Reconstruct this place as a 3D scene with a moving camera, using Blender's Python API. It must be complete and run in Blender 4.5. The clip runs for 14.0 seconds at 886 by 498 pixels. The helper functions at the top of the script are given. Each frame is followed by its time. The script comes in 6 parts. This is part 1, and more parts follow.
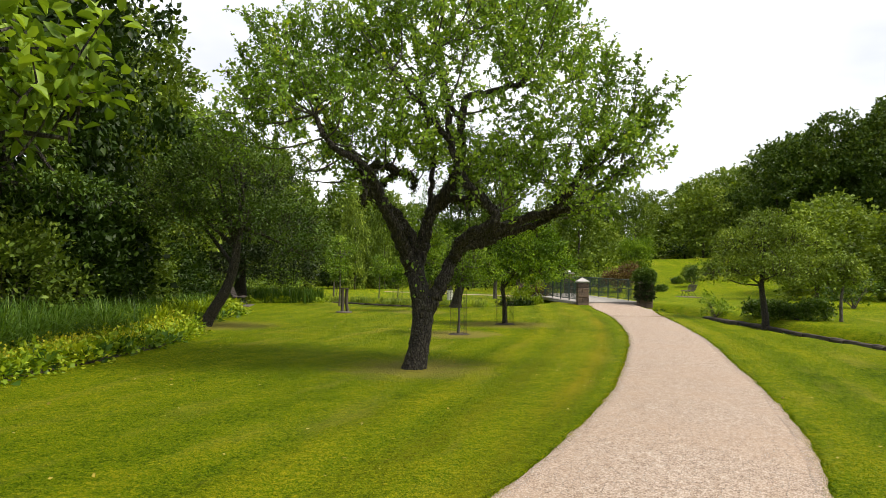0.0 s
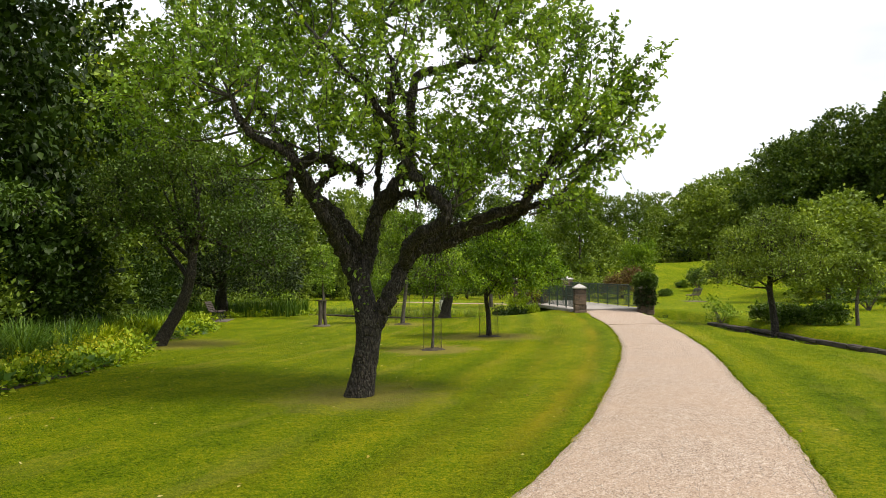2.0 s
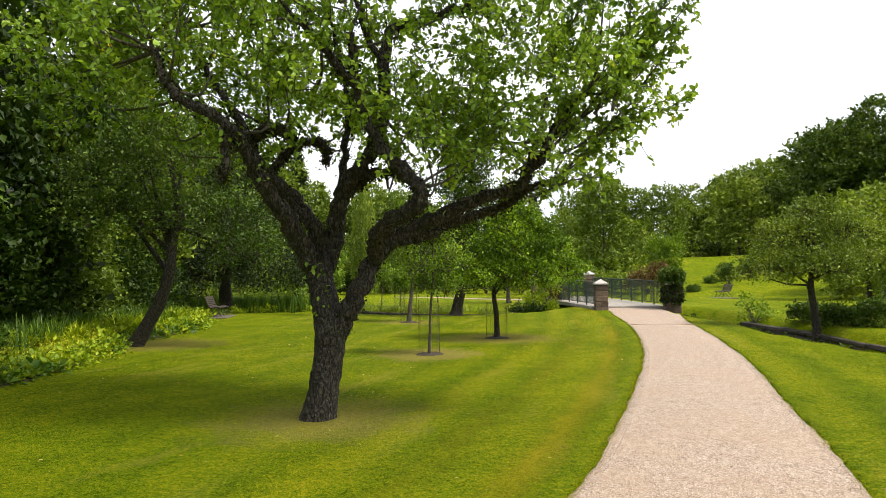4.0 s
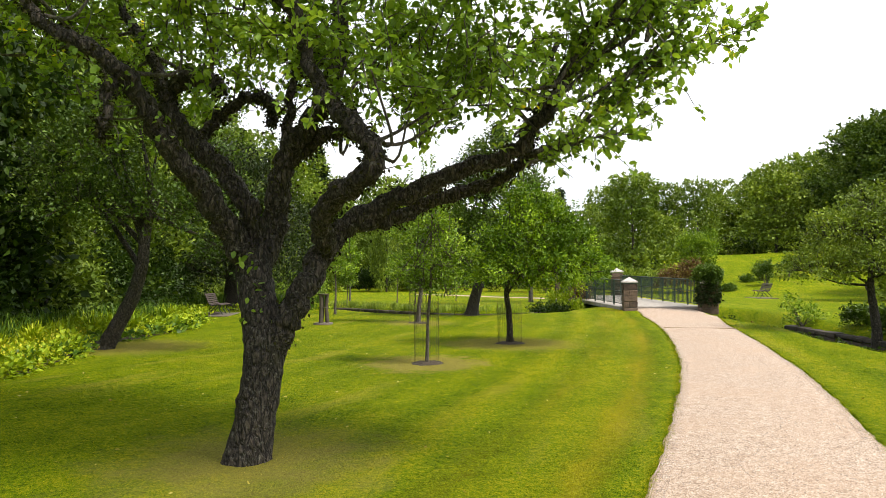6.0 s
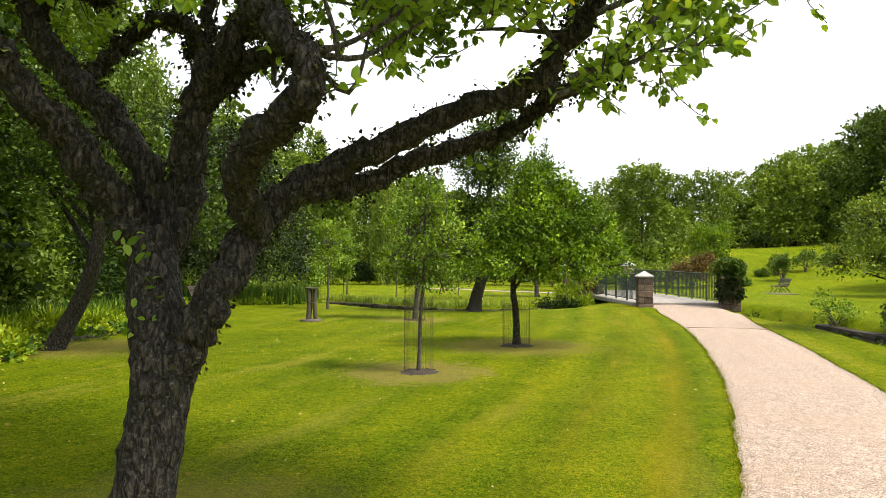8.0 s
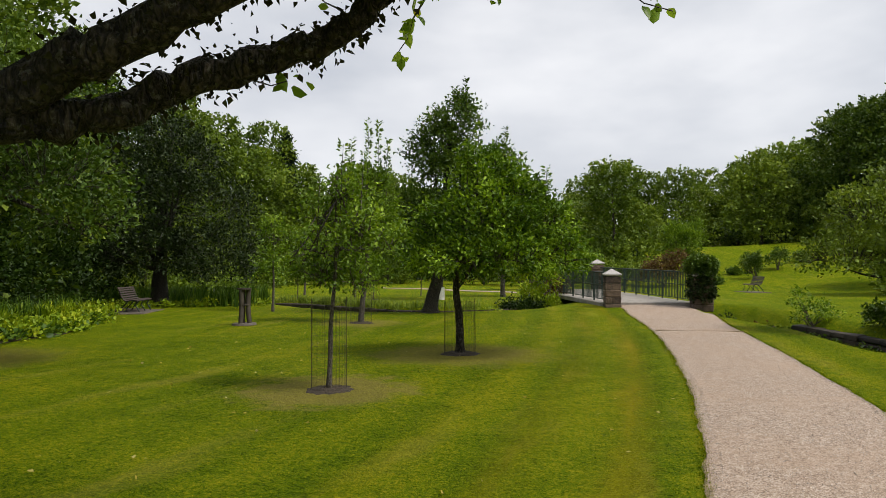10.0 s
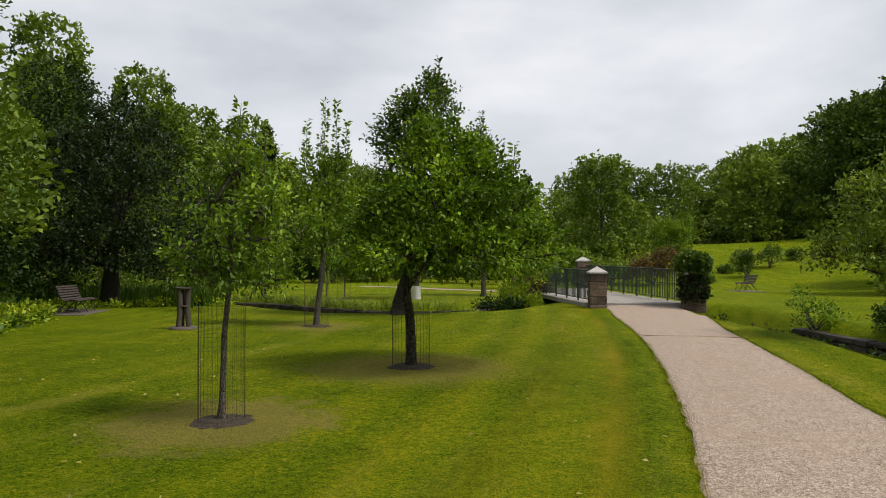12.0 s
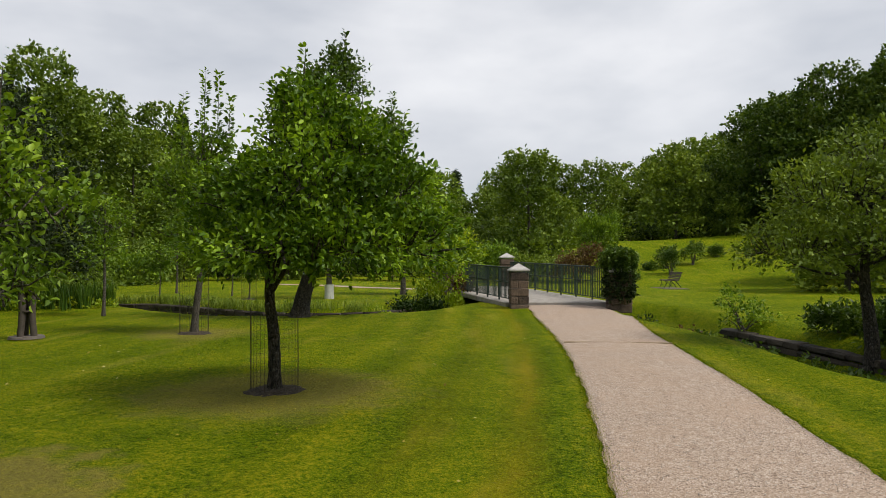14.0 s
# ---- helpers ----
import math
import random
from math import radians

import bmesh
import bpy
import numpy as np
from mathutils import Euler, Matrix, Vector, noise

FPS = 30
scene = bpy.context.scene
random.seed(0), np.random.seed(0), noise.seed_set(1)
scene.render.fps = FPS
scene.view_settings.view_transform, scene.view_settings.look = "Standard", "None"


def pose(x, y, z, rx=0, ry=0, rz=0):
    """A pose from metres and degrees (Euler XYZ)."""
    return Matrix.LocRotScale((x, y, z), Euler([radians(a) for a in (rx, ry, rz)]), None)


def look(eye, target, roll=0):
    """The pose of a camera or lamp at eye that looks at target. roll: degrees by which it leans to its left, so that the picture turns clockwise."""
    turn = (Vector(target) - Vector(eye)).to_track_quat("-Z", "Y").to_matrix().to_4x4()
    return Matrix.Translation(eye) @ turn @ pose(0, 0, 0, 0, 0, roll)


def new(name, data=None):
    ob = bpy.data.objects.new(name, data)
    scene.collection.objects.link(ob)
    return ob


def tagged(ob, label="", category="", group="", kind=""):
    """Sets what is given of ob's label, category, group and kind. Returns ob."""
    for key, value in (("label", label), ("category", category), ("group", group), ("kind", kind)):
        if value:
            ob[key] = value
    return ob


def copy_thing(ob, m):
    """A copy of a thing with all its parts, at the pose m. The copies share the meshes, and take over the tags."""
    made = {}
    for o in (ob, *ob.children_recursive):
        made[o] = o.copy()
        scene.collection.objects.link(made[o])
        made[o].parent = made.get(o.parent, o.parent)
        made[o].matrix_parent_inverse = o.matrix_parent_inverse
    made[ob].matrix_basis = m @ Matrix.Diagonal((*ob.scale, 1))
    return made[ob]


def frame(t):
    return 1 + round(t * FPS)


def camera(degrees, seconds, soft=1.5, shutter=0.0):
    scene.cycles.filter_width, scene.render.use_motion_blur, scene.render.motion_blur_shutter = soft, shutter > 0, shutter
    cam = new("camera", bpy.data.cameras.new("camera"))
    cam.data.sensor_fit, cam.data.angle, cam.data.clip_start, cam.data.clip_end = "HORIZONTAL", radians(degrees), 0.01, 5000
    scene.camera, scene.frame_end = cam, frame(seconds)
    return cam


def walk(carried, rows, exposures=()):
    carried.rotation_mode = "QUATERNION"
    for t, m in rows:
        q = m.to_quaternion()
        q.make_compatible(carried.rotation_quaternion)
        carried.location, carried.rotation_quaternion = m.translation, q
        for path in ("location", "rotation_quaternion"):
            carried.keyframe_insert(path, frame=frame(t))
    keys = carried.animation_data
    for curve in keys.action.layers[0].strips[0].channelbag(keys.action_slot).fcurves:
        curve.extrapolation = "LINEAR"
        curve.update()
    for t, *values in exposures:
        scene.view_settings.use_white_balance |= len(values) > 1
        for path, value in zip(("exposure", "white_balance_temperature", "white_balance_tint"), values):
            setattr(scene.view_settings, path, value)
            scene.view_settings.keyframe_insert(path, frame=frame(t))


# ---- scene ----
cam = camera(66.7, 14.0, soft=0.72)
SKY, SUN = 1.65, 4.8
EXPOSURES = ((0.0, -0.10, 6700, 10), (3.2, 0.02, 6700, 10), (5.3, 0.24, 6700, 10), (8.2, 0.34, 6700, 10), (10.2, -0.66, 6550, 10), (14.0, -0.68, 6550, 10))
PATH = [
    (0, (2.231, -0.51, 1.649), (1.989, 1.474, 1.722), 0.3),
    (0.5, (2.406, -0.032, 1.64), (2.157, 1.95, 1.746), -0.5),
    (1, (2.541, 0.483, 1.63), (2.289, 2.464, 1.74), -2.0),
    (1.5, (2.611, 0.999, 1.648), (2.352, 2.98, 1.732), 0.1),
    (2, (2.867, 1.391, 1.642), (2.608, 3.372, 1.741), -0.9),
    (2.5, (2.951, 1.851, 1.634), (2.673, 3.829, 1.727), -0.8),
    (3, (3.037, 2.329, 1.659), (2.743, 4.305, 1.746), -0.8),
    (5.5, (3.313, 4.894, 1.697), (2.92, 6.854, 1.773), -0.4),
    (6, (3.331, 5.47, 1.667), (2.92, 7.426, 1.741), -0.4),
    (6.5, (3.255, 5.972, 1.665), (2.831, 7.925, 1.734), -0.3),
    (7, (3.184, 6.482, 1.665), (2.759, 8.436, 1.725), -0.3),
    (7.5, (3.15, 6.974, 1.65), (2.727, 8.928, 1.709), -0.4),
    (8, (3.051, 7.448, 1.655), (2.628, 9.402, 1.708), -0.1),
    (10.5, (3.52, 9.844, 1.587), (3.175, 11.813, 1.638), -0.3),
    (11, (3.579, 10.326, 1.63), (3.237, 12.296, 1.677), -0.2),
    (11.5, (3.716, 10.86, 1.584), (3.39, 12.833, 1.632), -0.3),
    (12, (3.722, 11.403, 1.566), (3.397, 13.376, 1.612), -0.2),
    (12.5, (3.793, 11.879, 1.588), (3.471, 13.852, 1.637), -0.4),
    (13, (3.921, 12.389, 1.601), (3.618, 14.365, 1.648), -0.5),
    (13.5, (3.999, 12.919, 1.568), (3.739, 14.902, 1.616), -0.3),
    (14, (4.12, 13.42, 1.575), (3.994, 15.416, 1.61), -0.2),
]

walk(cam, [(t, look(eye, target, roll)) for t, eye, target, roll in PATH], EXPOSURES)

# ---- sky and sun ----
world = bpy.data.worlds.new("overcast_sky")
scene.world = world
world.use_nodes = True
wn, wl = world.node_tree.nodes, world.node_tree.links
SUN_UP, SUN_TURN = 52.0, 105.0          # degrees above the horizon, clockwise from +y
sky = wn.new("ShaderNodeTexSky")
sky.sky_type, sky.sun_disc = "NISHITA", False
sky.sun_elevation, sky.sun_rotation = radians(SUN_UP), radians(SUN_TURN)
wmap = wn.new("ShaderNodeMapping")
wmap.inputs["Scale"].default_value = (1.0, 1.0, 2.6)
wtex = wn.new("ShaderNodeTexCoord")
wl.new(wtex.outputs["Generated"], wmap.inputs["Vector"])
cloud = wn.new("ShaderNodeTexNoise")
cloud.inputs["Scale"].default_value, cloud.inputs["Detail"].default_value = 2.3, 5.0
cloud.inputs["Roughness"].default_value = 0.5
wl.new(wmap.outputs["Vector"], cloud.inputs["Vector"])
cramp = wn.new("ShaderNodeValToRGB")
cramp.color_ramp.elements[0].position, cramp.color_ramp.elements[0].color = 0.36, (0.57, 0.60, 0.66, 1)
cramp.color_ramp.elements[1].position, cramp.color_ramp.elements[1].color = 0.66, (0.90, 0.91, 0.94, 1)
wl.new(cloud.outputs["Fac"], cramp.inputs["Fac"])
dim = wn.new("ShaderNodeMixRGB")
dim.blend_type = "MULTIPLY"
dim.inputs["Fac"].default_value, dim.inputs["Color2"].default_value = 1.0, (0.1, 0.1, 0.1, 1)
wl.new(sky.outputs["Color"], dim.inputs["Color1"])
veil = wn.new("ShaderNodeMixRGB")
veil.inputs["Fac"].default_value = 0.9
wl.new(dim.outputs["Color"], veil.inputs["Color1"])
wl.new(cramp.outputs["Color"], veil.inputs["Color2"])
wl.new(veil.outputs["Color"], wn["Background"].inputs["Color"])
wn["Background"].inputs["Strength"].default_value = SKY

sun = new("sun", bpy.data.lights.new("sun", "SUN"))
sun.data.energy, sun.data.angle, sun.data.color = SUN, radians(16), (1.0, 0.93, 0.82)
sun_way = Vector((math.sin(radians(SUN_TURN)) * math.cos(radians(SUN_UP)), math.cos(radians(SUN_TURN)) * math.cos(radians(SUN_UP)), math.sin(radians(SUN_UP))))
sun.matrix_world = look(sun_way * 80, (0, 0, 0))


# ---- materials ----
def shader(name, rough=0.8):
    m = bpy.data.materials.new(name)
    m.use_nodes = True
    n, l = m.node_tree.nodes, m.node_tree.links
    b = n["Principled BSDF"]
    b.inputs["Roughness"].default_value = rough
    return m, n, l, b


def ramp(n, stops):
    r = n.new("ShaderNodeValToRGB")
    e = r.color_ramp.elements
    while len(e) < len(stops):
        e.new(0.5)
    for k, (p, c) in zip(e, stops):
        k.position, k.color = p, (*c, 1)
    return r


def noise_tex(n, l, vec, scale, detail=4.0, rough=0.55):
    t = n.new("ShaderNodeTexNoise")
    t.inputs["Scale"].default_value, t.inputs["Detail"].default_value, t.inputs["Roughness"].default_value = scale, detail, rough
    l.new(vec, t.inputs["Vector"])
    return t


def mixed(n, l, a, b, fac, mode="MIX"):
    x = n.new("ShaderNodeMixRGB")
    x.blend_type = mode
    for sock, v in (("Fac", fac), ("Color1", a), ("Color2", b)):
        if hasattr(v, "is_linked"):
            l.new(v, x.inputs[sock])
        else:
            x.inputs[sock].default_value = v if sock == "Fac" else (*v, 1)
    return x.outputs["Color"]


def maths(n, l, op, a, b=0.0, clamp=False):
    x = n.new("ShaderNodeMath")
    x.operation, x.use_clamp = op, clamp
    for i, v in enumerate((a, b)):
        if hasattr(v, "is_linked"):
            l.new(v, x.inputs[i])
        else:
            x.inputs[i].default_value = v
    return x.outputs[0]


def bumped(n, l, b, height, strength, distance):
    x = n.new("ShaderNodeBump")
    x.inputs["Strength"].default_value, x.inputs["Distance"].default_value = strength, distance
    l.new(height, x.inputs["Height"])
    l.new(x.outputs["Normal"], b.inputs["Normal"])


def plain(name, dark, light, scale=6.0, rough=0.8, bump=0.3, depth=0.01, fine=60.0, metal=0.0, vary=0.0):
    """Two-scale mottled surface."""
    m, n, l, b = shader(name, rough)
    co = n.new("ShaderNodeTexCoord").outputs["Object"]
    big, small = noise_tex(n, l, co, scale), noise_tex(n, l, co, fine, 3)
    mix = maths(n, l, "ADD", maths(n, l, "MULTIPLY", big.outputs["Fac"], 0.65), maths(n, l, "MULTIPLY", small.outputs["Fac"], 0.35))
    if vary:
        mix = maths(n, l, "ADD", mix, maths(n, l, "MULTIPLY", maths(n, l, "SUBTRACT", n.new("ShaderNodeObjectInfo").outputs["Random"], 0.5), vary))
    r = ramp(n, [(0.33, dark), (0.66, light)])
    l.new(mix, r.inputs["Fac"])
    l.new(r.outputs["Color"], b.inputs["Base Color"])
    b.inputs["Metallic"].default_value = metal
    bumped(n, l, b, small.outputs["Fac"], bump, depth)
    return m


def leafy(name, dark, mid, light, glow=0.35, rough=0.45, patch=0.0, yellow=None):
    """Leaves: a colour for each leaf, thin enough to let light through; patch adds lighter and darker clumps."""
    m, n, l, b = shader(name, rough)
    g = n.new("ShaderNodeNewGeometry")
    stops = [(0.0, dark), (0.5, mid), (1.0, light)]
    if yellow:
        stops = [(0.0, dark), (0.5, mid), (0.97, light), (1.0, yellow)]
    r = ramp(n, stops)
    fac = g.outputs["Random Per Island"]
    if patch:
        co = n.new("ShaderNodeTexCoord").outputs["Object"]
        big = noise_tex(n, l, co, patch, 2)
        fac = maths(n, l, "ADD", maths(n, l, "MULTIPLY", fac, 0.55), maths(n, l, "SUBTRACT", maths(n, l, "MULTIPLY", big.outputs["Fac"], 1.3), 0.4), True)
    l.new(fac, r.inputs["Fac"])
    l.new(r.outputs["Color"], b.inputs["Base Color"])
    b.inputs["Specular IOR Level"].default_value = 0.2
    t = n.new("ShaderNodeBsdfTranslucent")
    lit = mixed(n, l, r.outputs["Color"], (1.65, 1.6, 0.6), 1.0, "MULTIPLY")
    l.new(lit, t.inputs["Color"])
    s = n.new("ShaderNodeMixShader")
    s.inputs["Fac"].default_value = glow
    l.new(b.outputs["BSDF"], s.inputs[1])
    l.new(t.outputs["BSDF"], s.inputs[2])
    l.new(s.outputs["Shader"], n["Material Output"].inputs["Surface"])
    return m


def bark_mat(name, dark, light, moss, scale=9.0, depth=0.03, pale=(0.15, 0.145, 0.12)):
    m, n, l, b = shader(name, 0.9)
    co = n.new("ShaderNodeTexCoord").outputs["Object"]
    mp = n.new("ShaderNodeMapping")
    mp.inputs["Scale"].default_value = (1.0, 1.0, 0.35)
    l.new(co, mp.inputs["Vector"])
    crack = n.new("ShaderNodeTexVoronoi")
    crack.feature, crack.inputs["Scale"].default_value = "DISTANCE_TO_EDGE", scale * 2.2
    wob = noise_tex(n, l, mp.outputs["Vector"], scale, 4)
    l.new(mixed(n, l, mp.outputs["Vector"], wob.outputs["Color"], 0.12), crack.inputs["Vector"])
    plate = maths(n, l, "MULTIPLY", crack.outputs["Distance"], 5.0, True)
    grain = noise_tex(n, l, mp.outputs["Vector"], scale * 6, 4)
    r = ramp(n, [(0.15, dark), (0.8, light)])
    l.new(maths(n, l, "MULTIPLY", maths(n, l, "ADD", maths(n, l, "MULTIPLY", plate, 0.5), 0.3), maths(n, l, "MULTIPLY", maths(n, l, "MULTIPLY", grain.outputs["Fac"], grain.outputs["Fac"]), 2.9)), r.inputs["Fac"])
    lichen = noise_tex(n, l, co, 2.6, 5, 0.65)
    lr = ramp(n, [(0.55, (0, 0, 0)), (0.66, (1, 1, 1))])
    l.new(lichen.outputs["Fac"], lr.inputs["Fac"])
    col = mixed(n, l, r.outputs["Color"], moss, maths(n, l, "MULTIPLY", lr.outputs["Color"], 0.6))
    flake = noise_tex(n, l, co, 24.0, 5, 0.7)
    fr = ramp(n, [(0.57, (0, 0, 0)), (0.63, (1, 1, 1))])
    l.new(flake.outputs["Fac"], fr.inputs["Fac"])
    col = mixed(n, l, col, pale, maths(n, l, "MULTIPLY", fr.outputs["Color"], 0.75))
    l.new(col, b.inputs["Base Color"])
    bumped(n, l, b, maths(n, l, "ADD", plate, maths(n, l, "MULTIPLY", grain.outputs["Fac"], 0.5)), 0.9, depth)
    return m


APPLE, SAPLING, LOWTREE = (0.35, 11.12), (0.44, 17.7), (1.58, 21.4)


def lawn_mat(name, blade=False):
    """Mown turf; the blades vary one by one round the colour of the turf below."""
    m, n, l, b = shader(name, 0.75)
    co = n.new("ShaderNodeTexCoord").outputs["Object"]
    sep = n.new("ShaderNodeSeparateXYZ")
    l.new(co, sep.inputs[0])
    X, Y = sep.outputs[0], sep.outputs[1]
    big = noise_tex(n, l, co, 0.32, 4, 0.6)
    mid = noise_tex(n, l, co, 2.4, 4, 0.6)
    fine = noise_tex(n, l, co, 42.0, 4, 0.7)
    # mowing bands that follow the bend of the path
    bend = maths(n, l, "ADD", maths(n, l, "MULTIPLY", Y, -0.30), maths(n, l, "MULTIPLY", maths(n, l, "MULTIPLY", Y, Y), 0.0052))
    across = maths(n, l, "ADD", maths(n, l, "ADD", X, bend), maths(n, l, "MULTIPLY", mid.outputs["Fac"], 0.35))
    band = maths(n, l, "SINE", maths(n, l, "MULTIPLY", across, 5.4))
    band = maths(n, l, "MULTIPLY", maths(n, l, "ADD", maths(n, l, "MULTIPLY", band, 1.5), 0.0), 0.5)
    f = maths(n, l, "ADD", maths(n, l, "ADD", maths(n, l, "MULTIPLY", big.outputs["Fac"], 0.42), 0.14), maths(n, l, "MULTIPLY", mid.outputs["Fac"], 0.4))
    # the bands show best on the strip that follows the path
    strip = maths(n, l, "ADD", maths(n, l, "MULTIPLY", maths(n, l, "DIVIDE", maths(n, l, "ADD", across, 3.5), 2.5, True), 0.075), 0.03)
    f = maths(n, l, "ADD", f, maths(n, l, "MULTIPLY", maths(n, l, "MULTIPLY", band, maths(n, l, "SUBTRACT", 9.0, X, True)), strip))
    f = maths(n, l, "ADD", f, maths(n, l, "MULTIPLY", maths(n, l, "SUBTRACT", fine.outputs["Fac"], 0.5), 1.5))
    tuft = noise_tex(n, l, co, 13.0, 5, 0.75)
    f = maths(n, l, "ADD", f, maths(n, l, "MULTIPLY", maths(n, l, "SUBTRACT", tuft.outputs["Fac"], 0.5), 1.1))
    grit = noise_tex(n, l, co, 150.0, 2, 0.6)
    f = maths(n, l, "ADD", f, maths(n, l, "MULTIPLY", maths(n, l, "SUBTRACT", grit.outputs["Fac"], 0.5), 1.5))
    r = ramp(n, [(0.24, (0.028, 0.056, 0.002)), (0.47, (0.082, 0.144, 0.003)), (0.67, (0.168, 0.220, 0.004)), (0.95, (0.35, 0.300, 0.014))])
    l.new(f, r.inputs["Fac"])
    col = r.outputs["Color"]
    # dry streaks beside the path, drawn out along the mowing
    mp = n.new("ShaderNodeMapping")
    mp.inputs["Scale"].default_value = (1.0, 0.16, 1.0)
    cv = n.new("ShaderNodeCombineXYZ")
    l.new(across, cv.inputs[0]), l.new(Y, cv.inputs[1])
    l.new(cv.outputs[0], mp.inputs["Vector"])
    streak = noise_tex(n, l, mp.outputs["Vector"], 1.5, 4, 0.6)
    sr = ramp(n, [(0.55, (0, 0, 0)), (0.72, (1, 1, 1))])
    l.new(streak.outputs["Fac"], sr.inputs["Fac"])
    col = mixed(n, l, col, (0.36, 0.30, 0.055), maths(n, l, "MULTIPLY", sr.outputs["Color"], 0.3))
    # straw-coloured strips left by the mower along the path
    for mid_, half, much in ((0.55, 0.34, 0.55), (-0.35, 0.4, 0.28), (-1.35, 0.35, 0.15)):
        s = maths(n, l, "SUBTRACT", 1.0, maths(n, l, "DIVIDE", maths(n, l, "ABSOLUTE", maths(n, l, "SUBTRACT", across, mid_ + 0.17)), half), True)
        patchy = maths(n, l, "MULTIPLY", maths(n, l, "SUBTRACT", maths(n, l, "MULTIPLY", streak.outputs["Fac"], 3.2), 0.95), 1.0, True)
        col = mixed(n, l, col, (0.34, 0.265, 0.012), maths(n, l, "MULTIPLY", maths(n, l, "MULTIPLY", s, patchy), much))
    # worn, dry grass round three of the trees
    for (tx, ty), inner, outer, much in ((SAPLING, 0.75, 1.35, 0.55), (LOWTREE, 0.8, 2.0, 0.5), (APPLE, 0.3, 1.7, 0.5), ((-2.25, 27.8), 0.5, 1.6, 0.45), ((-7.2, 19.6), 0.5, 2.3, 0.5)):
        v = n.new("ShaderNodeVectorMath")
        v.operation = "DISTANCE"
        l.new(co, v.inputs[0])
        v.inputs[1].default_value = (tx, ty, 0)
        d = maths(n, l, "ADD", v.outputs["Value"], maths(n, l, "MULTIPLY", maths(n, l, "SUBTRACT", mid.outputs["Fac"], 0.5), 1.8))
        k = n.new("ShaderNodeMapRange")
        k.interpolation_type = "SMOOTHSTEP"
        l.new(d, k.inputs["Value"])
        k.inputs["From Min"].default_value, k.inputs["From Max"].default_value = outer, inner
        l.new(maths(n, l, "MULTIPLY", k.outputs["Result"], much), (a := n.new("ShaderNodeMixRGB")).inputs["Fac"])
        l.new(col, a.inputs["Color1"])
        a.inputs["Color2"].default_value = (0.31, 0.235, 0.075, 1)
        col = a.outputs["Color"]
    if blade:
        each = ramp(n, [(0.0, (0.78, 0.8, 0.7)), (0.55, (1.1, 1.1, 1.0)), (0.9, (1.45, 1.4, 1.5)), (1.0, (1.9, 1.75, 2.4))])
        l.new(n.new("ShaderNodeNewGeometry").outputs["Random Per Island"], each.inputs["Fac"])
        col = mixed(n, l, col, each.outputs["Color"], 1.0, "MULTIPLY")
    l.new(col, b.inputs["Base Color"])
    b.inputs["Specular IOR Level"].default_value = 0.02
    bumped(n, l, b, maths(n, l, "ADD", fine.outputs["Fac"], tuft.outputs["Fac"]), 0.9, 0.05)
    return m


def gravel_mat():
    m, n, l, b = shader("pale_gravel", 0.9)
    co = n.new("ShaderNodeTexCoord").outputs["Object"]
    grit = n.new("ShaderNodeTexVoronoi")
    grit.inputs["Scale"].default_value = 95.0
    l.new(co, grit.inputs["Vector"])
    big, mid = noise_tex(n, l, co, 0.7, 4, 0.6), noise_tex(n, l, co, 9.0, 5, 0.7)
    sepc = n.new("ShaderNodeSeparateColor")
    l.new(grit.outputs["Color"], sepc.inputs[0])
    f = maths(n, l, "ADD", maths(n, l, "MULTIPLY", sepc.outputs[0], 0.75), maths(n, l, "MULTIPLY", maths(n, l, "SUBTRACT", mid.outputs["Fac"], 0.3), 0.6))
    r = ramp(n, [(0.05, (0.101, 0.066, 0.044)), (0.35, (0.287, 0.208, 0.151)), (0.6, (0.388, 0.299, 0.230)), (0.95, (0.605, 0.519, 0.448))])
    l.new(f, r.inputs["Fac"])
    br = ramp(n, [(0.42, (0, 0, 0)), (0.7, (1, 1, 1))])
    l.new(big.outputs["Fac"], br.inputs["Fac"])
    l.new(mixed(n, l, r.outputs["Color"], (0.38, 0.27, 0.19), maths(n, l, "MULTIPLY", br.outputs["Color"], 0.5)), b.inputs["Base Color"])
    bumped(n, l, b, maths(n, l, "ADD", mid.outputs["Fac"], maths(n, l, "MULTIPLY", grit.outputs["Distance"], 0.8)), 0.45, 0.015)
    return m


LAWN, TURF_BLADE, GRAVEL = lawn_mat("mown_lawn"), lawn_mat("mown_blades", True), gravel_mat()
BLADE = leafy("grass_blades", (0.05, 0.092, 0.003), (0.098, 0.155, 0.004), (0.18, 0.21, 0.012), 0.2, 0.6, patch=0.5)
PEBBLE = plain("pebbles", (0.26, 0.2, 0.16), (0.62, 0.56, 0.5), 30, 0.9, 0.1, 0.002)
BARK = bark_mat("apple_bark", (0.006, 0.005, 0.004), (0.082, 0.067, 0.053), (0.026, 0.028, 0.008), 10.0, 0.05)
BARK_THIN = bark_mat("young_bark", (0.03, 0.025, 0.02), (0.16, 0.14, 0.115), (0.09, 0.10, 0.05), 14, 0.012)
BARK_FAR = plain("far_bark", (0.025, 0.02, 0.015), (0.10, 0.085, 0.065), 3)
# next three: lit tips and shaded crown insides put into colour by ramp and patch
APPLE_LEAF = leafy("apple_leaves", (0.062, 0.117, 0.016), (0.162, 0.276, 0.031), (0.418, 0.575, 0.075), 0.26, 0.42, yellow=(0.900, 0.689, 0.022), patch=0.9)
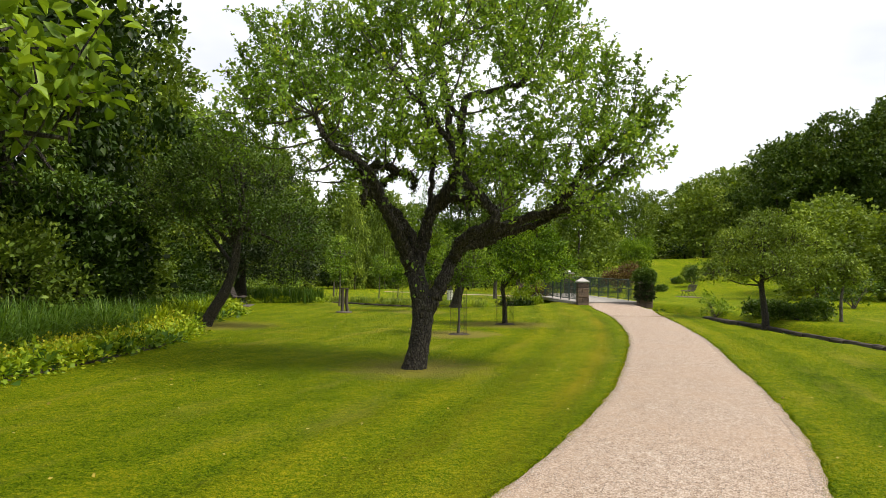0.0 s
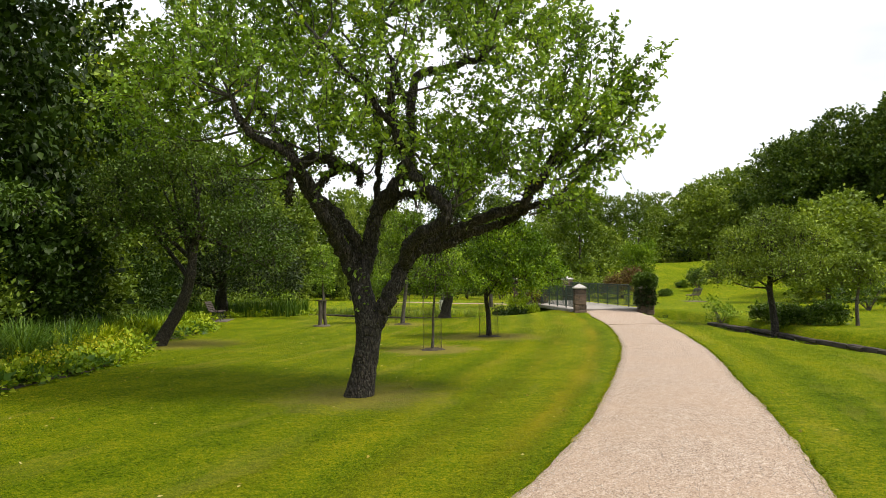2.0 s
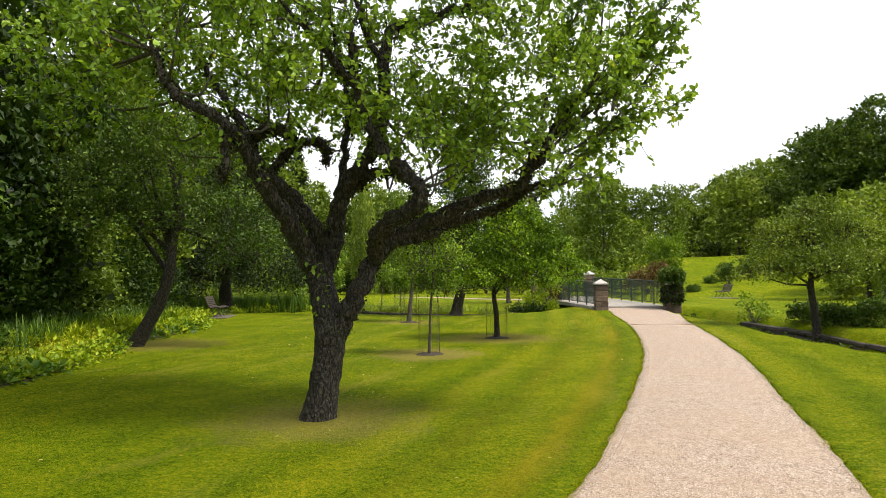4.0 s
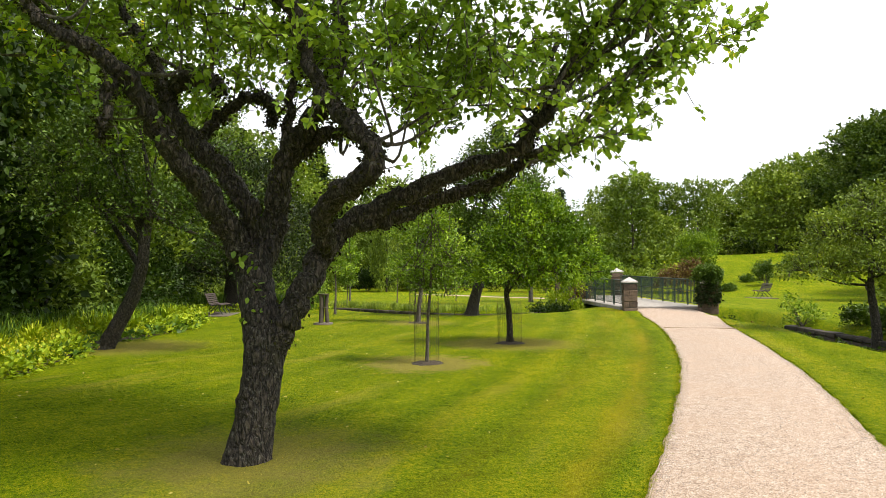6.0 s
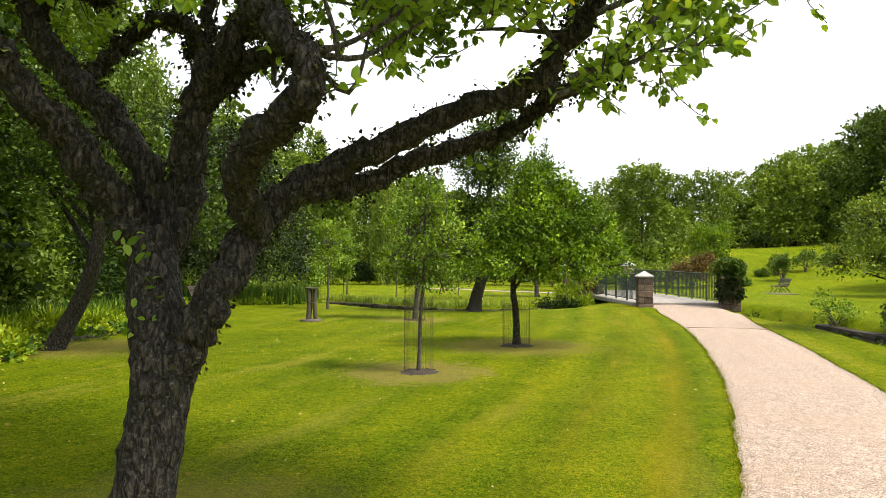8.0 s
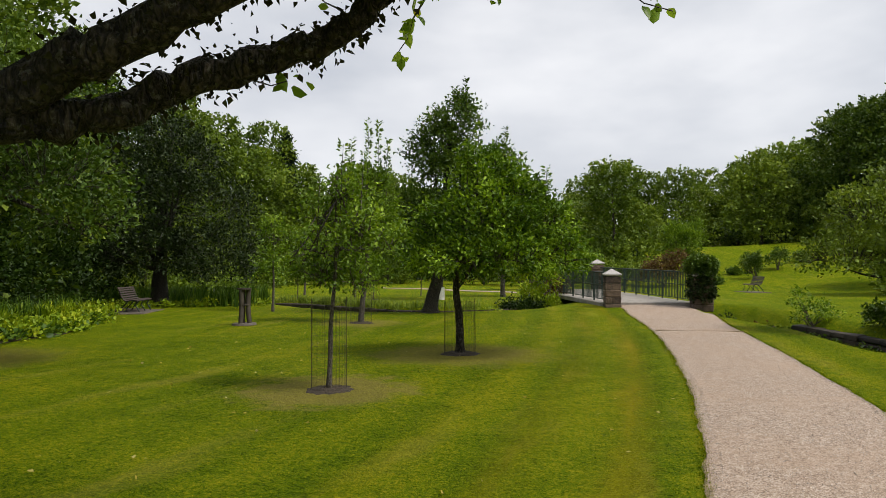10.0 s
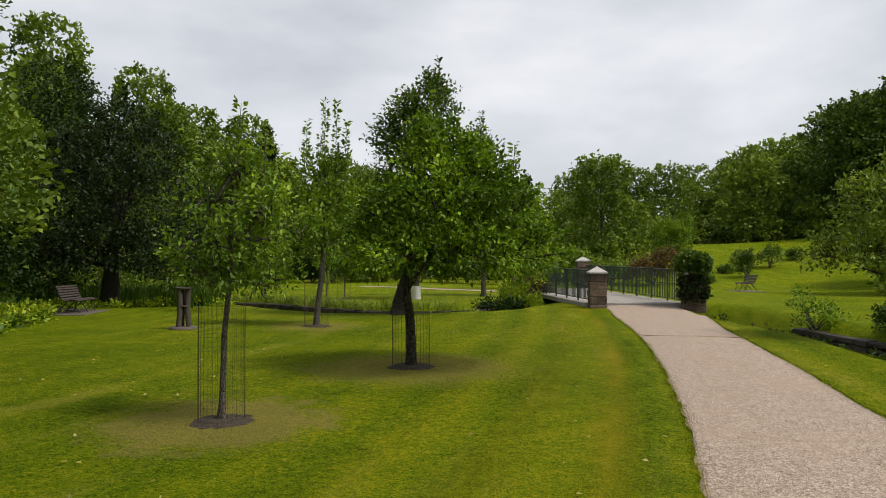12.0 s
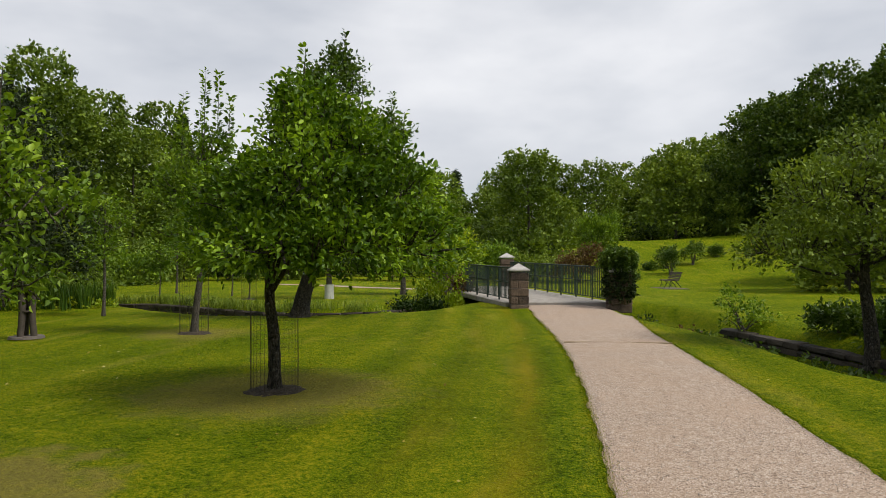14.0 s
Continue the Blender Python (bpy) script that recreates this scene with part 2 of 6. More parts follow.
BRIGHT_LEAF = leafy("bright_leaves", (0.021, 0.047, 0.004), (0.081, 0.160, 0.009), (0.344, 0.505, 0.036), 0.26, 0.4, patch=1.1)
YOUNG_LEAF = leafy("young_tree_leaves", (0.037, 0.071, 0.007), (0.109, 0.193, 0.016), (0.325, 0.457, 0.044), 0.25, 0.42, patch=1.0)
# the deep shade of the left wood is put into this leaf colour
DARK_LEAF = leafy("shade_dark_leaves", (0.008, 0.019, 0.003), (0.018, 0.041, 0.004), (0.044, 0.080, 0.007), 0.16, 0.5, patch=0.35)
OLIVE_LEAF = leafy("olive_leaves", (0.057, 0.092, 0.014), (0.143, 0.209, 0.027), (0.330, 0.414, 0.049), 0.20, 0.5, patch=0.3)
MID_LEAF = leafy("mid_green_leaves", (0.020, 0.044, 0.008), (0.059, 0.109, 0.014), (0.169, 0.249, 0.034), 0.20, 0.42, patch=0.5)
COPPER_LEAF = leafy("dull_dark_leaves", (0.010, 0.018, 0.006), (0.022, 0.039, 0.012), (0.052, 0.078, 0.024), 0.2, 0.45)
WOOD_LEAF = leafy("woodland_leaves", (0.039, 0.069, 0.010), (0.105, 0.165, 0.018), (0.263, 0.347, 0.039), 0.20, 0.5, patch=0.18)
# patch here paints lit and shaded lobes into the domes as well
DOME_LEAF = leafy("dark_dome_leaves", (0.019, 0.040, 0.006), (0.054, 0.097, 0.011), (0.151, 0.209, 0.026), 0.18, 0.5, patch=0.25)
CONIFER_LEAF = leafy("conifer_needles", (0.012, 0.026, 0.014), (0.026, 0.05, 0.024), (0.05, 0.08, 0.035), 0.1, 0.6)
RUST_LEAF = leafy("rusty_leaves", (0.06, 0.035, 0.02), (0.13, 0.075, 0.04), (0.17, 0.14, 0.05), 0.3, 0.6)
LIME_LEAF = leafy("lime_leaves", (0.084, 0.151, 0.007), (0.202, 0.296, 0.013), (0.436, 0.481, 0.026), 0.23, 0.5, patch=0.8)
YELLOW_LEAF = leafy("yellow_flowers", (0.30, 0.33, 0.02), (0.48, 0.44, 0.03), (0.62, 0.52, 0.05), 0.3, 0.6)
REED_LEAF = leafy("reed_leaves", (0.032, 0.075, 0.010), (0.068, 0.139, 0.016), (0.137, 0.218, 0.028), 0.3, 0.45)
SOIL = plain("mulch", (0.012, 0.009, 0.006), (0.085, 0.065, 0.045), 14, 0.95, 1.0, 0.03, 45)
EARTH = plain("worn_earth", (0.17, 0.125, 0.065), (0.38, 0.29, 0.17), 9, 0.95, 0.6, 0.01, 70)
STONE = plain("sandstone", (0.030, 0.021, 0.015), (0.15, 0.105, 0.075), 4, 0.9, 0.9, 0.03, 30, vary=0.35)
CAP = plain("weathered_cap_stone", (0.30, 0.28, 0.26), (0.52, 0.50, 0.48), 7, 0.9, 0.5, 0.01, 40)
MORTAR = plain("mortar", (0.07, 0.06, 0.05), (0.15, 0.125, 0.105), 12)
CONCRETE = plain("pale_concrete", (0.21, 0.19, 0.17), (0.36, 0.335, 0.30), 5, 0.9, 0.4, 0.008)
# the shadow on the stream bank is put into this dark stone colour
DARKSTONE = plain("shadow_dark_stone", (0.016, 0.013, 0.010), (0.062, 0.048, 0.036), 3, 0.9, 0.8, 0.03, 18, vary=0.3)
IRON = plain("green_iron_paint", (0.010, 0.022, 0.018), (0.02, 0.042, 0.034), 8, 0.45, 0.1, 0.002)
WIRE = plain("rusted_wire", (0.03, 0.026, 0.02), (0.10, 0.08, 0.055), 20, 0.6, 0.1, 0.001, metal=0.4)
DARKWOOD = plain("dark_weathered_wood", (0.03, 0.024, 0.018), (0.085, 0.068, 0.052), 5, 0.8, 0.5, 0.006)
BENCHWOOD = plain("grey_brown_slats", (0.032, 0.023, 0.021), (0.084, 0.063, 0.056), 6, 0.7, 0.4, 0.004)
WHITE = plain("white_tree_guard", (0.62, 0.6, 0.57), (0.8, 0.8, 0.78), 8, 0.6)
MOSS = leafy("limb_moss", (0.012, 0.012, 0.004), (0.026, 0.026, 0.008), (0.055, 0.056, 0.016), 0.1, 0.9)
DEADLEAF = leafy("fallen_leaves", (0.20, 0.16, 0.03), (0.36, 0.30, 0.05), (0.45, 0.42, 0.2), 0.2, 0.7)


# ---- mesh helpers ----
def mesh_of(name, verts, faces, mat, smooth=False):
    """A mesh from arrays; faces all have the same number of corners."""
    v, f = np.asarray(verts, np.float32), np.asarray(faces, np.int32)
    me = bpy.data.meshes.new(name)
    me.vertices.add(len(v)), me.loops.add(f.size), me.polygons.add(len(f))
    me.vertices.foreach_set("co", v.ravel())
    me.loops.foreach_set("vertex_index", f.ravel())
    me.polygons.foreach_set("loop_start", np.arange(0, f.size, f.shape[1], dtype=np.int32))
    if smooth:
        me.polygons.foreach_set("use_smooth", np.ones(len(f), bool))
    me.update(calc_edges=True)
    me.materials.append(mat)
    return me


def child(name, me, parent, label=""):
    ob = new(name, me)
    ob.parent = parent
    return tagged(ob, label)


def part(name, bm, mat, parent, label=""):
    me = bpy.data.meshes.new(name)
    bm.to_mesh(me)
    bm.free()
    me.materials.append(mat)
    return child(name, me, parent, label)


def thing(name, x, y, z, label, category, group="", turn=0.0):
    ob = new(name)
    ob.matrix_world = pose(x, y, z, 0, 0, turn)
    return tagged(ob, label, category, group)


def box_bm(w, d, h, at=(0, 0, 0), bevel=0.0, turn=None, wob=0.0, rng=None):
    bm = bmesh.new()
    bmesh.ops.create_cube(bm, size=1.0, matrix=Matrix.Diagonal((w, d, h, 1)))
    if bevel:
        bmesh.ops.bevel(bm, geom=bm.edges[:], offset=bevel, segments=1, affect="EDGES")
    if wob:
        for v in bm.verts:
            v.co += Vector((rng.uniform(-wob, wob), rng.uniform(-wob, wob), rng.uniform(-wob, wob)))
    bmesh.ops.transform(bm, matrix=Matrix.Translation(at) @ (turn or Matrix()), verts=bm.verts)
    return bm


def tube(points, radii, sides=8, rough=0.0, rng=None, closed_end=True):
    """Verts and quads of a tapering tube along points."""
    P = np.asarray(points, float)
    n = len(P)
    T = np.gradient(P, axis=0)
    T /= np.linalg.norm(T, axis=1)[:, None] + 1e-9
    ref = np.array([0.31, 0.95, 0.05])
    V = []
    a = np.linspace(0, 2 * np.pi, sides, endpoint=False)
    for i in range(n):
        u = np.cross(T[i], ref)
        u /= np.linalg.norm(u) + 1e-9
        w = np.cross(T[i], u)
        r = np.full(sides, radii[i])
        if rough:
            r = r * (1 + rough * rng.normal(0, 1, sides))
        V.append(P[i] + (np.cos(a) * r)[:, None] * u + (np.sin(a) * r)[:, None] * w)
    V = np.concatenate(V)
    i, j = np.meshgrid(np.arange(n - 1), np.arange(sides), indexing="ij")
    k = (j + 1) % sides
    Q = np.stack([i * sides + j, i * sides + k, (i + 1) * sides + k, (i + 1) * sides + j], -1).reshape(-1, 4)
    return V, Q


def joined(pieces):
    V, Q, o = [], [], 0
    for v, q in pieces:
        V.append(v), Q.append(q + o)
        o += len(v)
    return np.concatenate(V), np.concatenate(Q)


def spline(points, per=6):
    """Catmull-Rom through points."""
    P = np.asarray(points, float)
    P = np.vstack([2 * P[0] - P[1], P, 2 * P[-1] - P[-2]])
    out = []
    for i in range(1, len(P) - 2):
        for t in np.linspace(0, 1, per, endpoint=False):
            a, b, c, d = P[i - 1], P[i], P[i + 1], P[i + 2]
            out.append(0.5 * (2 * b + (c - a) * t + (2 * a - 5 * b + 4 * c - d) * t * t + (3 * b - a - 3 * c + d) * t ** 3))
    out.append(P[-2])
    return np.array(out)


def unit(a):
    return a / (np.linalg.norm(a, axis=-1, keepdims=True) + 1e-9)


def leaves(pos, way, size, rng, wide=0.55, fold=0.25, droop=0.0, full=False):
    """Folded leaves at pos that point along way; each an island of two (or four) faces."""
    n = len(pos)
    way = unit(way)
    up = unit(np.array([0, 0, 1.0]) + rng.normal(0, 0.55, (n, 3)))
    side = unit(np.cross(way, up))
    nor = np.cross(side, way)
    s = (np.asarray(size) * np.ones(n))[:, None]
    w = s * wide * 0.5
    tip = pos + way * s - nor * s * droop
    if not full:
        mid = pos + way * s * 0.45
        V = np.stack([pos, mid + side * w + nor * w * fold, tip, mid - side * w + nor * w * fold], 1).reshape(-1, 3)
        b = np.arange(n)[:, None] * 4
        F = np.concatenate([b + [0, 1, 2], b + [0, 2, 3]], 1).reshape(-1, 3)
        return V, F
    a, c = pos + way * s * 0.28, pos + way * s * 0.68
    V = np.stack([pos, a + side * w * 0.9 + nor * w * fold, c + side * w * 0.85 + nor * w * fold * 0.6, tip, c - side * w * 0.85 + nor * w * fold * 0.6, a - side * w * 0.9 + nor * w * fold], 1).reshape(-1, 3)
    b = np.arange(n)[:, None] * 6
    F = np.concatenate([b + [0, 1, 2], b + [0, 2, 3], b + [0, 3, 4], b + [0, 4, 5]], 1).reshape(-1, 3)
    return V, F


def crown_points(blobs, clumps, rng, shell=(0.62, 1.0), flat=0.0):
    """Clump centres and outward ways, spread over the skins of ellipsoids; clumps buried in another blob are thinned."""
    B = np.asarray(blobs, float)
    area = (B[:, 3] * B[:, 4] + B[:, 3] * B[:, 5] + B[:, 4] * B[:, 5])
    pick = rng.choice(len(B), clumps, p=area / area.sum())
    d = unit(rng.normal(0, 1, (clumps, 3)))
    d[:, 2] = np.where(d[:, 2] < -0.55, -d[:, 2] * 0.6, d[:, 2])
    d = unit(d)
    r = rng.uniform(shell[0], shell[1], clumps)[:, None]
    C = B[pick, :3] + d * B[pick, 3:] * r
    inside = np.zeros(clumps, int)
    for k, bl in enumerate(B):
        inside += ((((C - bl[:3]) / (bl[3:] * 0.72)) ** 2).sum(1) < 1) & (pick != k)
    keep = (inside == 0) | (rng.random(clumps) < 0.22)
    return C[keep], unit(d / B[pick, 3:] + [0, 0, 0.25 - flat])[keep]


def crown_mesh(name, blobs, clumps, per, size, spread, mat, rng, wide=0.55, droop=0.1, hang=0.0, full=False, shell=(0.62, 1.0)):
    C, D = crown_points(blobs, clumps, rng, shell)
    n = len(C)
    u = rng.random((n, per, 1)) - 0.3
    pos = C[:, None] + D[:, None] * u * spread * 1.5 + rng.normal(0, 0.42, (n, per, 3)) * spread
    way = D[:, None] * 0.7 + rng.normal(0, 0.75, (n, per, 3)) + np.array([0, 0, 0.1 - hang])
    sz = size * rng.uniform(0.65, 1.25, n * per)
    V, F = leaves(pos.reshape(-1, 3), way.reshape(-1, 3), sz, rng, wide, 0.25, droop, full)
    return mesh_of(name, V, F, mat)


def random_blobs(rng, n, height, radius, low, top_narrow=0.5):
    """Uneven heap of ellipsoids that makes a tree's outline."""
    out = []
    for i in range(n):
        h = low + (height - low) * (i + 0.5) / n
        k = (h - low) / (height - low)
        wide = radius * (1 - abs(k - 0.38) ** 1.5 * (1.2 + top_narrow))
        a, d = rng.uniform(0, 6.283), rng.uniform(0.15, 0.75) * max(wide, 0.2)
        s = radius * rng.uniform(0.32, 0.52) * (1.1 - 0.5 * k * top_narrow)
        out.append((d * math.cos(a), d * math.sin(a), h, s * 1.15, s * 1.15, s * rng.uniform(0.65, 0.9)))
    out.append((0, 0, low + (height - low) * 0.45, radius * 0.62, radius * 0.62, (height - low) * 0.36))
    return out


# ---- the ground ----
STREAM = [(-40, 41), (-22, 40), (-13, 39), (-9.2, 38.6), (-6, 36.0), (-3.4, 34.2), (-1, 34.0), (1.2, 35.1), (2.6, 38.2), (5.2, 40.0), (7.8, 39.2), (9.3, 36.0), (9.75, 31), (10.3, 27.5), (10.5, 23.4), (11.1, 19), (11.6, 16), (12.6, 11), (14, 5), (16, -6), (18, -30)]
SW, SD = 1.15, 0.75


def stream_dist(x, y):
    d = np.full(np.shape(x), 1e9)
    for (ax, ay), (bx, by) in zip(STREAM, STREAM[1:]):
        ux, uy = bx - ax, by - ay
        t = np.clip(((x - ax) * ux + (y - ay) * uy) / (ux * ux + uy * uy), 0, 1)
        d = np.minimum(d, np.hypot(x - ax - t * ux, y - ay - t * uy))
    return d


def sstep(a, b, v):
    t = np.clip((v - a) / (b - a), 0, 1)
    return t * t * (3 - 2 * t)


def ground_z(x, y):
    x, y = np.asarray(x, float), np.asarray(y, float)
    z = 0.03 * np.sin(x * 0.55 + 1) * np.sin(y * 0.4) * sstep(2, 6, np.hypot(x - 4, y - 10) * 0.5)
    z = z + 0.23 * sstep(31.5, 37, y) * np.exp(-((x - 6.2) / 2.6) ** 2) * (1 - sstep(45, 56, y))
    z = z + 3.5 * sstep(0, 1, ((y - 52) + (x - 16) * 0.25) / 30) * sstep(3, 15, x)
    z = z + 0.8 * sstep(18, 36, x) * sstep(24, 50, y)
    z = z + 4.5 * sstep(9.5, 24, -x - 0.12 * (y - 10) - 4.5 * sstep(24, 36, y))
    z = z + 9 * sstep(22, 60, -x) * sstep(20, 70, y)
    z = z + 4 * sstep(34, 80, x)
    z = z + 30 * sstep(220, 900, np.hypot(x, y))
    s = stream_dist(x, y)
    return z - SD * (1 - sstep(SW * 0.55, SW * 1.25, s))


def axis(lo, hi, fine_lo, fine_hi, step):
    fine = np.arange(fine_lo, fine_hi + 1e-6, step)
    a = fine_lo - np.cumsum(step * 1.22 ** np.arange(1, 60))
    b = fine_hi + np.cumsum(step * 1.22 ** np.arange(1, 60))
    return np.concatenate([a[a > lo][::-1], fine, b[b < hi]])


gx, gy = axis(-1800, 1800, -16, 20, 0.28), axis(-1800, 1800, -4, 62, 0.28)
GX, GY = np.meshgrid(gx, gy)
GV = np.stack([GX, GY, ground_z(GX, GY)], -1).reshape(-1, 3)
ny, nx = GX.shape
gi, gj = np.meshgrid(np.arange(ny - 1), np.arange(nx - 1), indexing="ij")
GF = np.stack([gi * nx + gj, gi * nx + gj + 1, (gi + 1) * nx + gj + 1, (gi + 1) * nx + gj], -1).reshape(-1, 4)
tagged(new("ground", mesh_of("ground", GV, GF, LAWN, True)), "mown striped lawn with dry patches", "lawn", kind="structure")

# gravel path: left and right edges by y
EDGE_Y = [-14, -6, 0, 4.6, 6.3, 9.0, 12.7, 17.4, 21.8, 25.4, 28.3, 31.5, 34.0, 36.2]
EDGE_L = [-6.2, -2.2, 0.25, 2.05, 2.62, 3.4, 4.14, 4.90, 5.33, 5.50, 5.52, 5.50, 5.46, 5.15]
EDGE_R = [-3.6, 0.3, 2.8, 4.40, 4.92, 5.50, 6.08, 6.82, 7.28, 7.48, 7.68, 8.08, 8.28, 7.75]


def path_edges(y):
    w = 0.05 * np.sin(y * 2.1) + 0.035 * np.sin(y * 5.3 + 1) + 0.02 * np.sin(y * 13.7)
    v = 0.05 * np.sin(y * 1.7 + 2) + 0.035 * np.sin(y * 4.7) + 0.02 * np.sin(y * 12.1)
    return np.interp(y, EDGE_Y, SM_L) + w * 0.14, np.interp(y, EDGE_Y, SM_R) + v * 0.14


SM_L, SM_R = np.array(EDGE_L), np.array(EDGE_R)
fine_y = np.linspace(-14, 36.2, 503)
smL = spline(np.stack([EDGE_L, EDGE_Y, np.zeros(14)], 1), 8)
smR = spline(np.stack([EDGE_R, EDGE_Y, np.zeros(14)], 1), 8)
EDGE_Y = smL[:, 1]
SM_L, SM_R = smL[:, 0], np.interp(smL[:, 1], smR[:, 1], smR[:, 0])
pl, pr = path_edges(fine_y)
rows_v = []
for k in range(9):
    px = pl + (pr - pl) * k / 8
    rows_v.append(np.stack([px, fine_y, ground_z(px, fine_y) + 0.014 + 0.02 * math.sin(math.pi * k / 8)], -1))
PV = np.stack(rows_v, 1).reshape(-1, 3)
pi_, pj = np.meshgrid(np.arange(len(fine_y) - 1), np.arange(8), indexing="ij")
PF = np.stack([pi_ * 9 + pj, pi_ * 9 + pj + 1, (pi_ + 1) * 9 + pj + 1, (pi_ + 1) * 9 + pj], -1).reshape(-1, 4)
tagged(new("path", mesh_of("path", PV, PF, GRAVEL, True)), "pale pinkish gravel garden path", "path", kind="structure")

# gravel path on the lawn beyond the stream
fy = np.linspace(0, 1, 40)
fx, fyy = 3.6 - 14 * fy, 45.5 + 14 * fy ** 0.8
FV = np.concatenate([np.stack([fx, fyy + o, ground_z(fx, fyy + o) + 0.02], -1) for o in (-0.7, 0.7)])
FF = np.stack([np.arange(39), np.arange(39) + 40, np.arange(39) + 41, np.arange(39) + 1], -1)
tagged(new("far_path", mesh_of("far_path", FV, FF, GRAVEL)), "pale gravel path on the far lawn", "path", kind="structure")


# worn earth along both edges of the path
for name, side, off in (("path_edging", pl, -1), ("path_edging", pr, 1)):
    w_in, w_out = side - off * 0.02, side + off * (0.02 + 0.012 * np.sin(fine_y * 3.1) + 0.012 * np.sin(fine_y * 9.7))
    EV = np.stack([np.stack([e, fine_y, ground_z(e, fine_y) + lift], -1) for e, lift in ((w_in, 0.0175), (w_out, 0.004))], 1).reshape(-1, 3)
    k = np.arange(len(fine_y) - 1)[:, None] * 2
    EF = k + np.array([0, 1, 3, 2] if off > 0 else [0, 2, 3, 1])
    tagged(new(name, mesh_of(name, EV, EF, EARTH)), "worn brown earth along the path edge", "path edge", kind="structure")

# ---- trees ----
def tree_at(x, y, label, category="tree", group="", turn=0.0, name="tree", sink=0.02):
    return thing(name, x, y, float(ground_z(x, y)) - sink, label, category, group, turn)


def grow(start, way, length, radius, rng, up=0.25, bend=0.3, steps=6):
    """A wandering shoot: its points and radii."""
    p, d = np.array(start, float), unit(np.array(way, float))
    P, R = [p.copy()], [radius]
    for i in range(steps):
        d = unit(d + rng.normal(0, bend, 3) * 0.5 + np.array([0, 0, up * 0.3]))
        p = p + d * length / steps
        P.append(p.copy()), R.append(radius * (1 - 0.8 * (i + 1) / steps))
    return np.array(P), np.array(R)


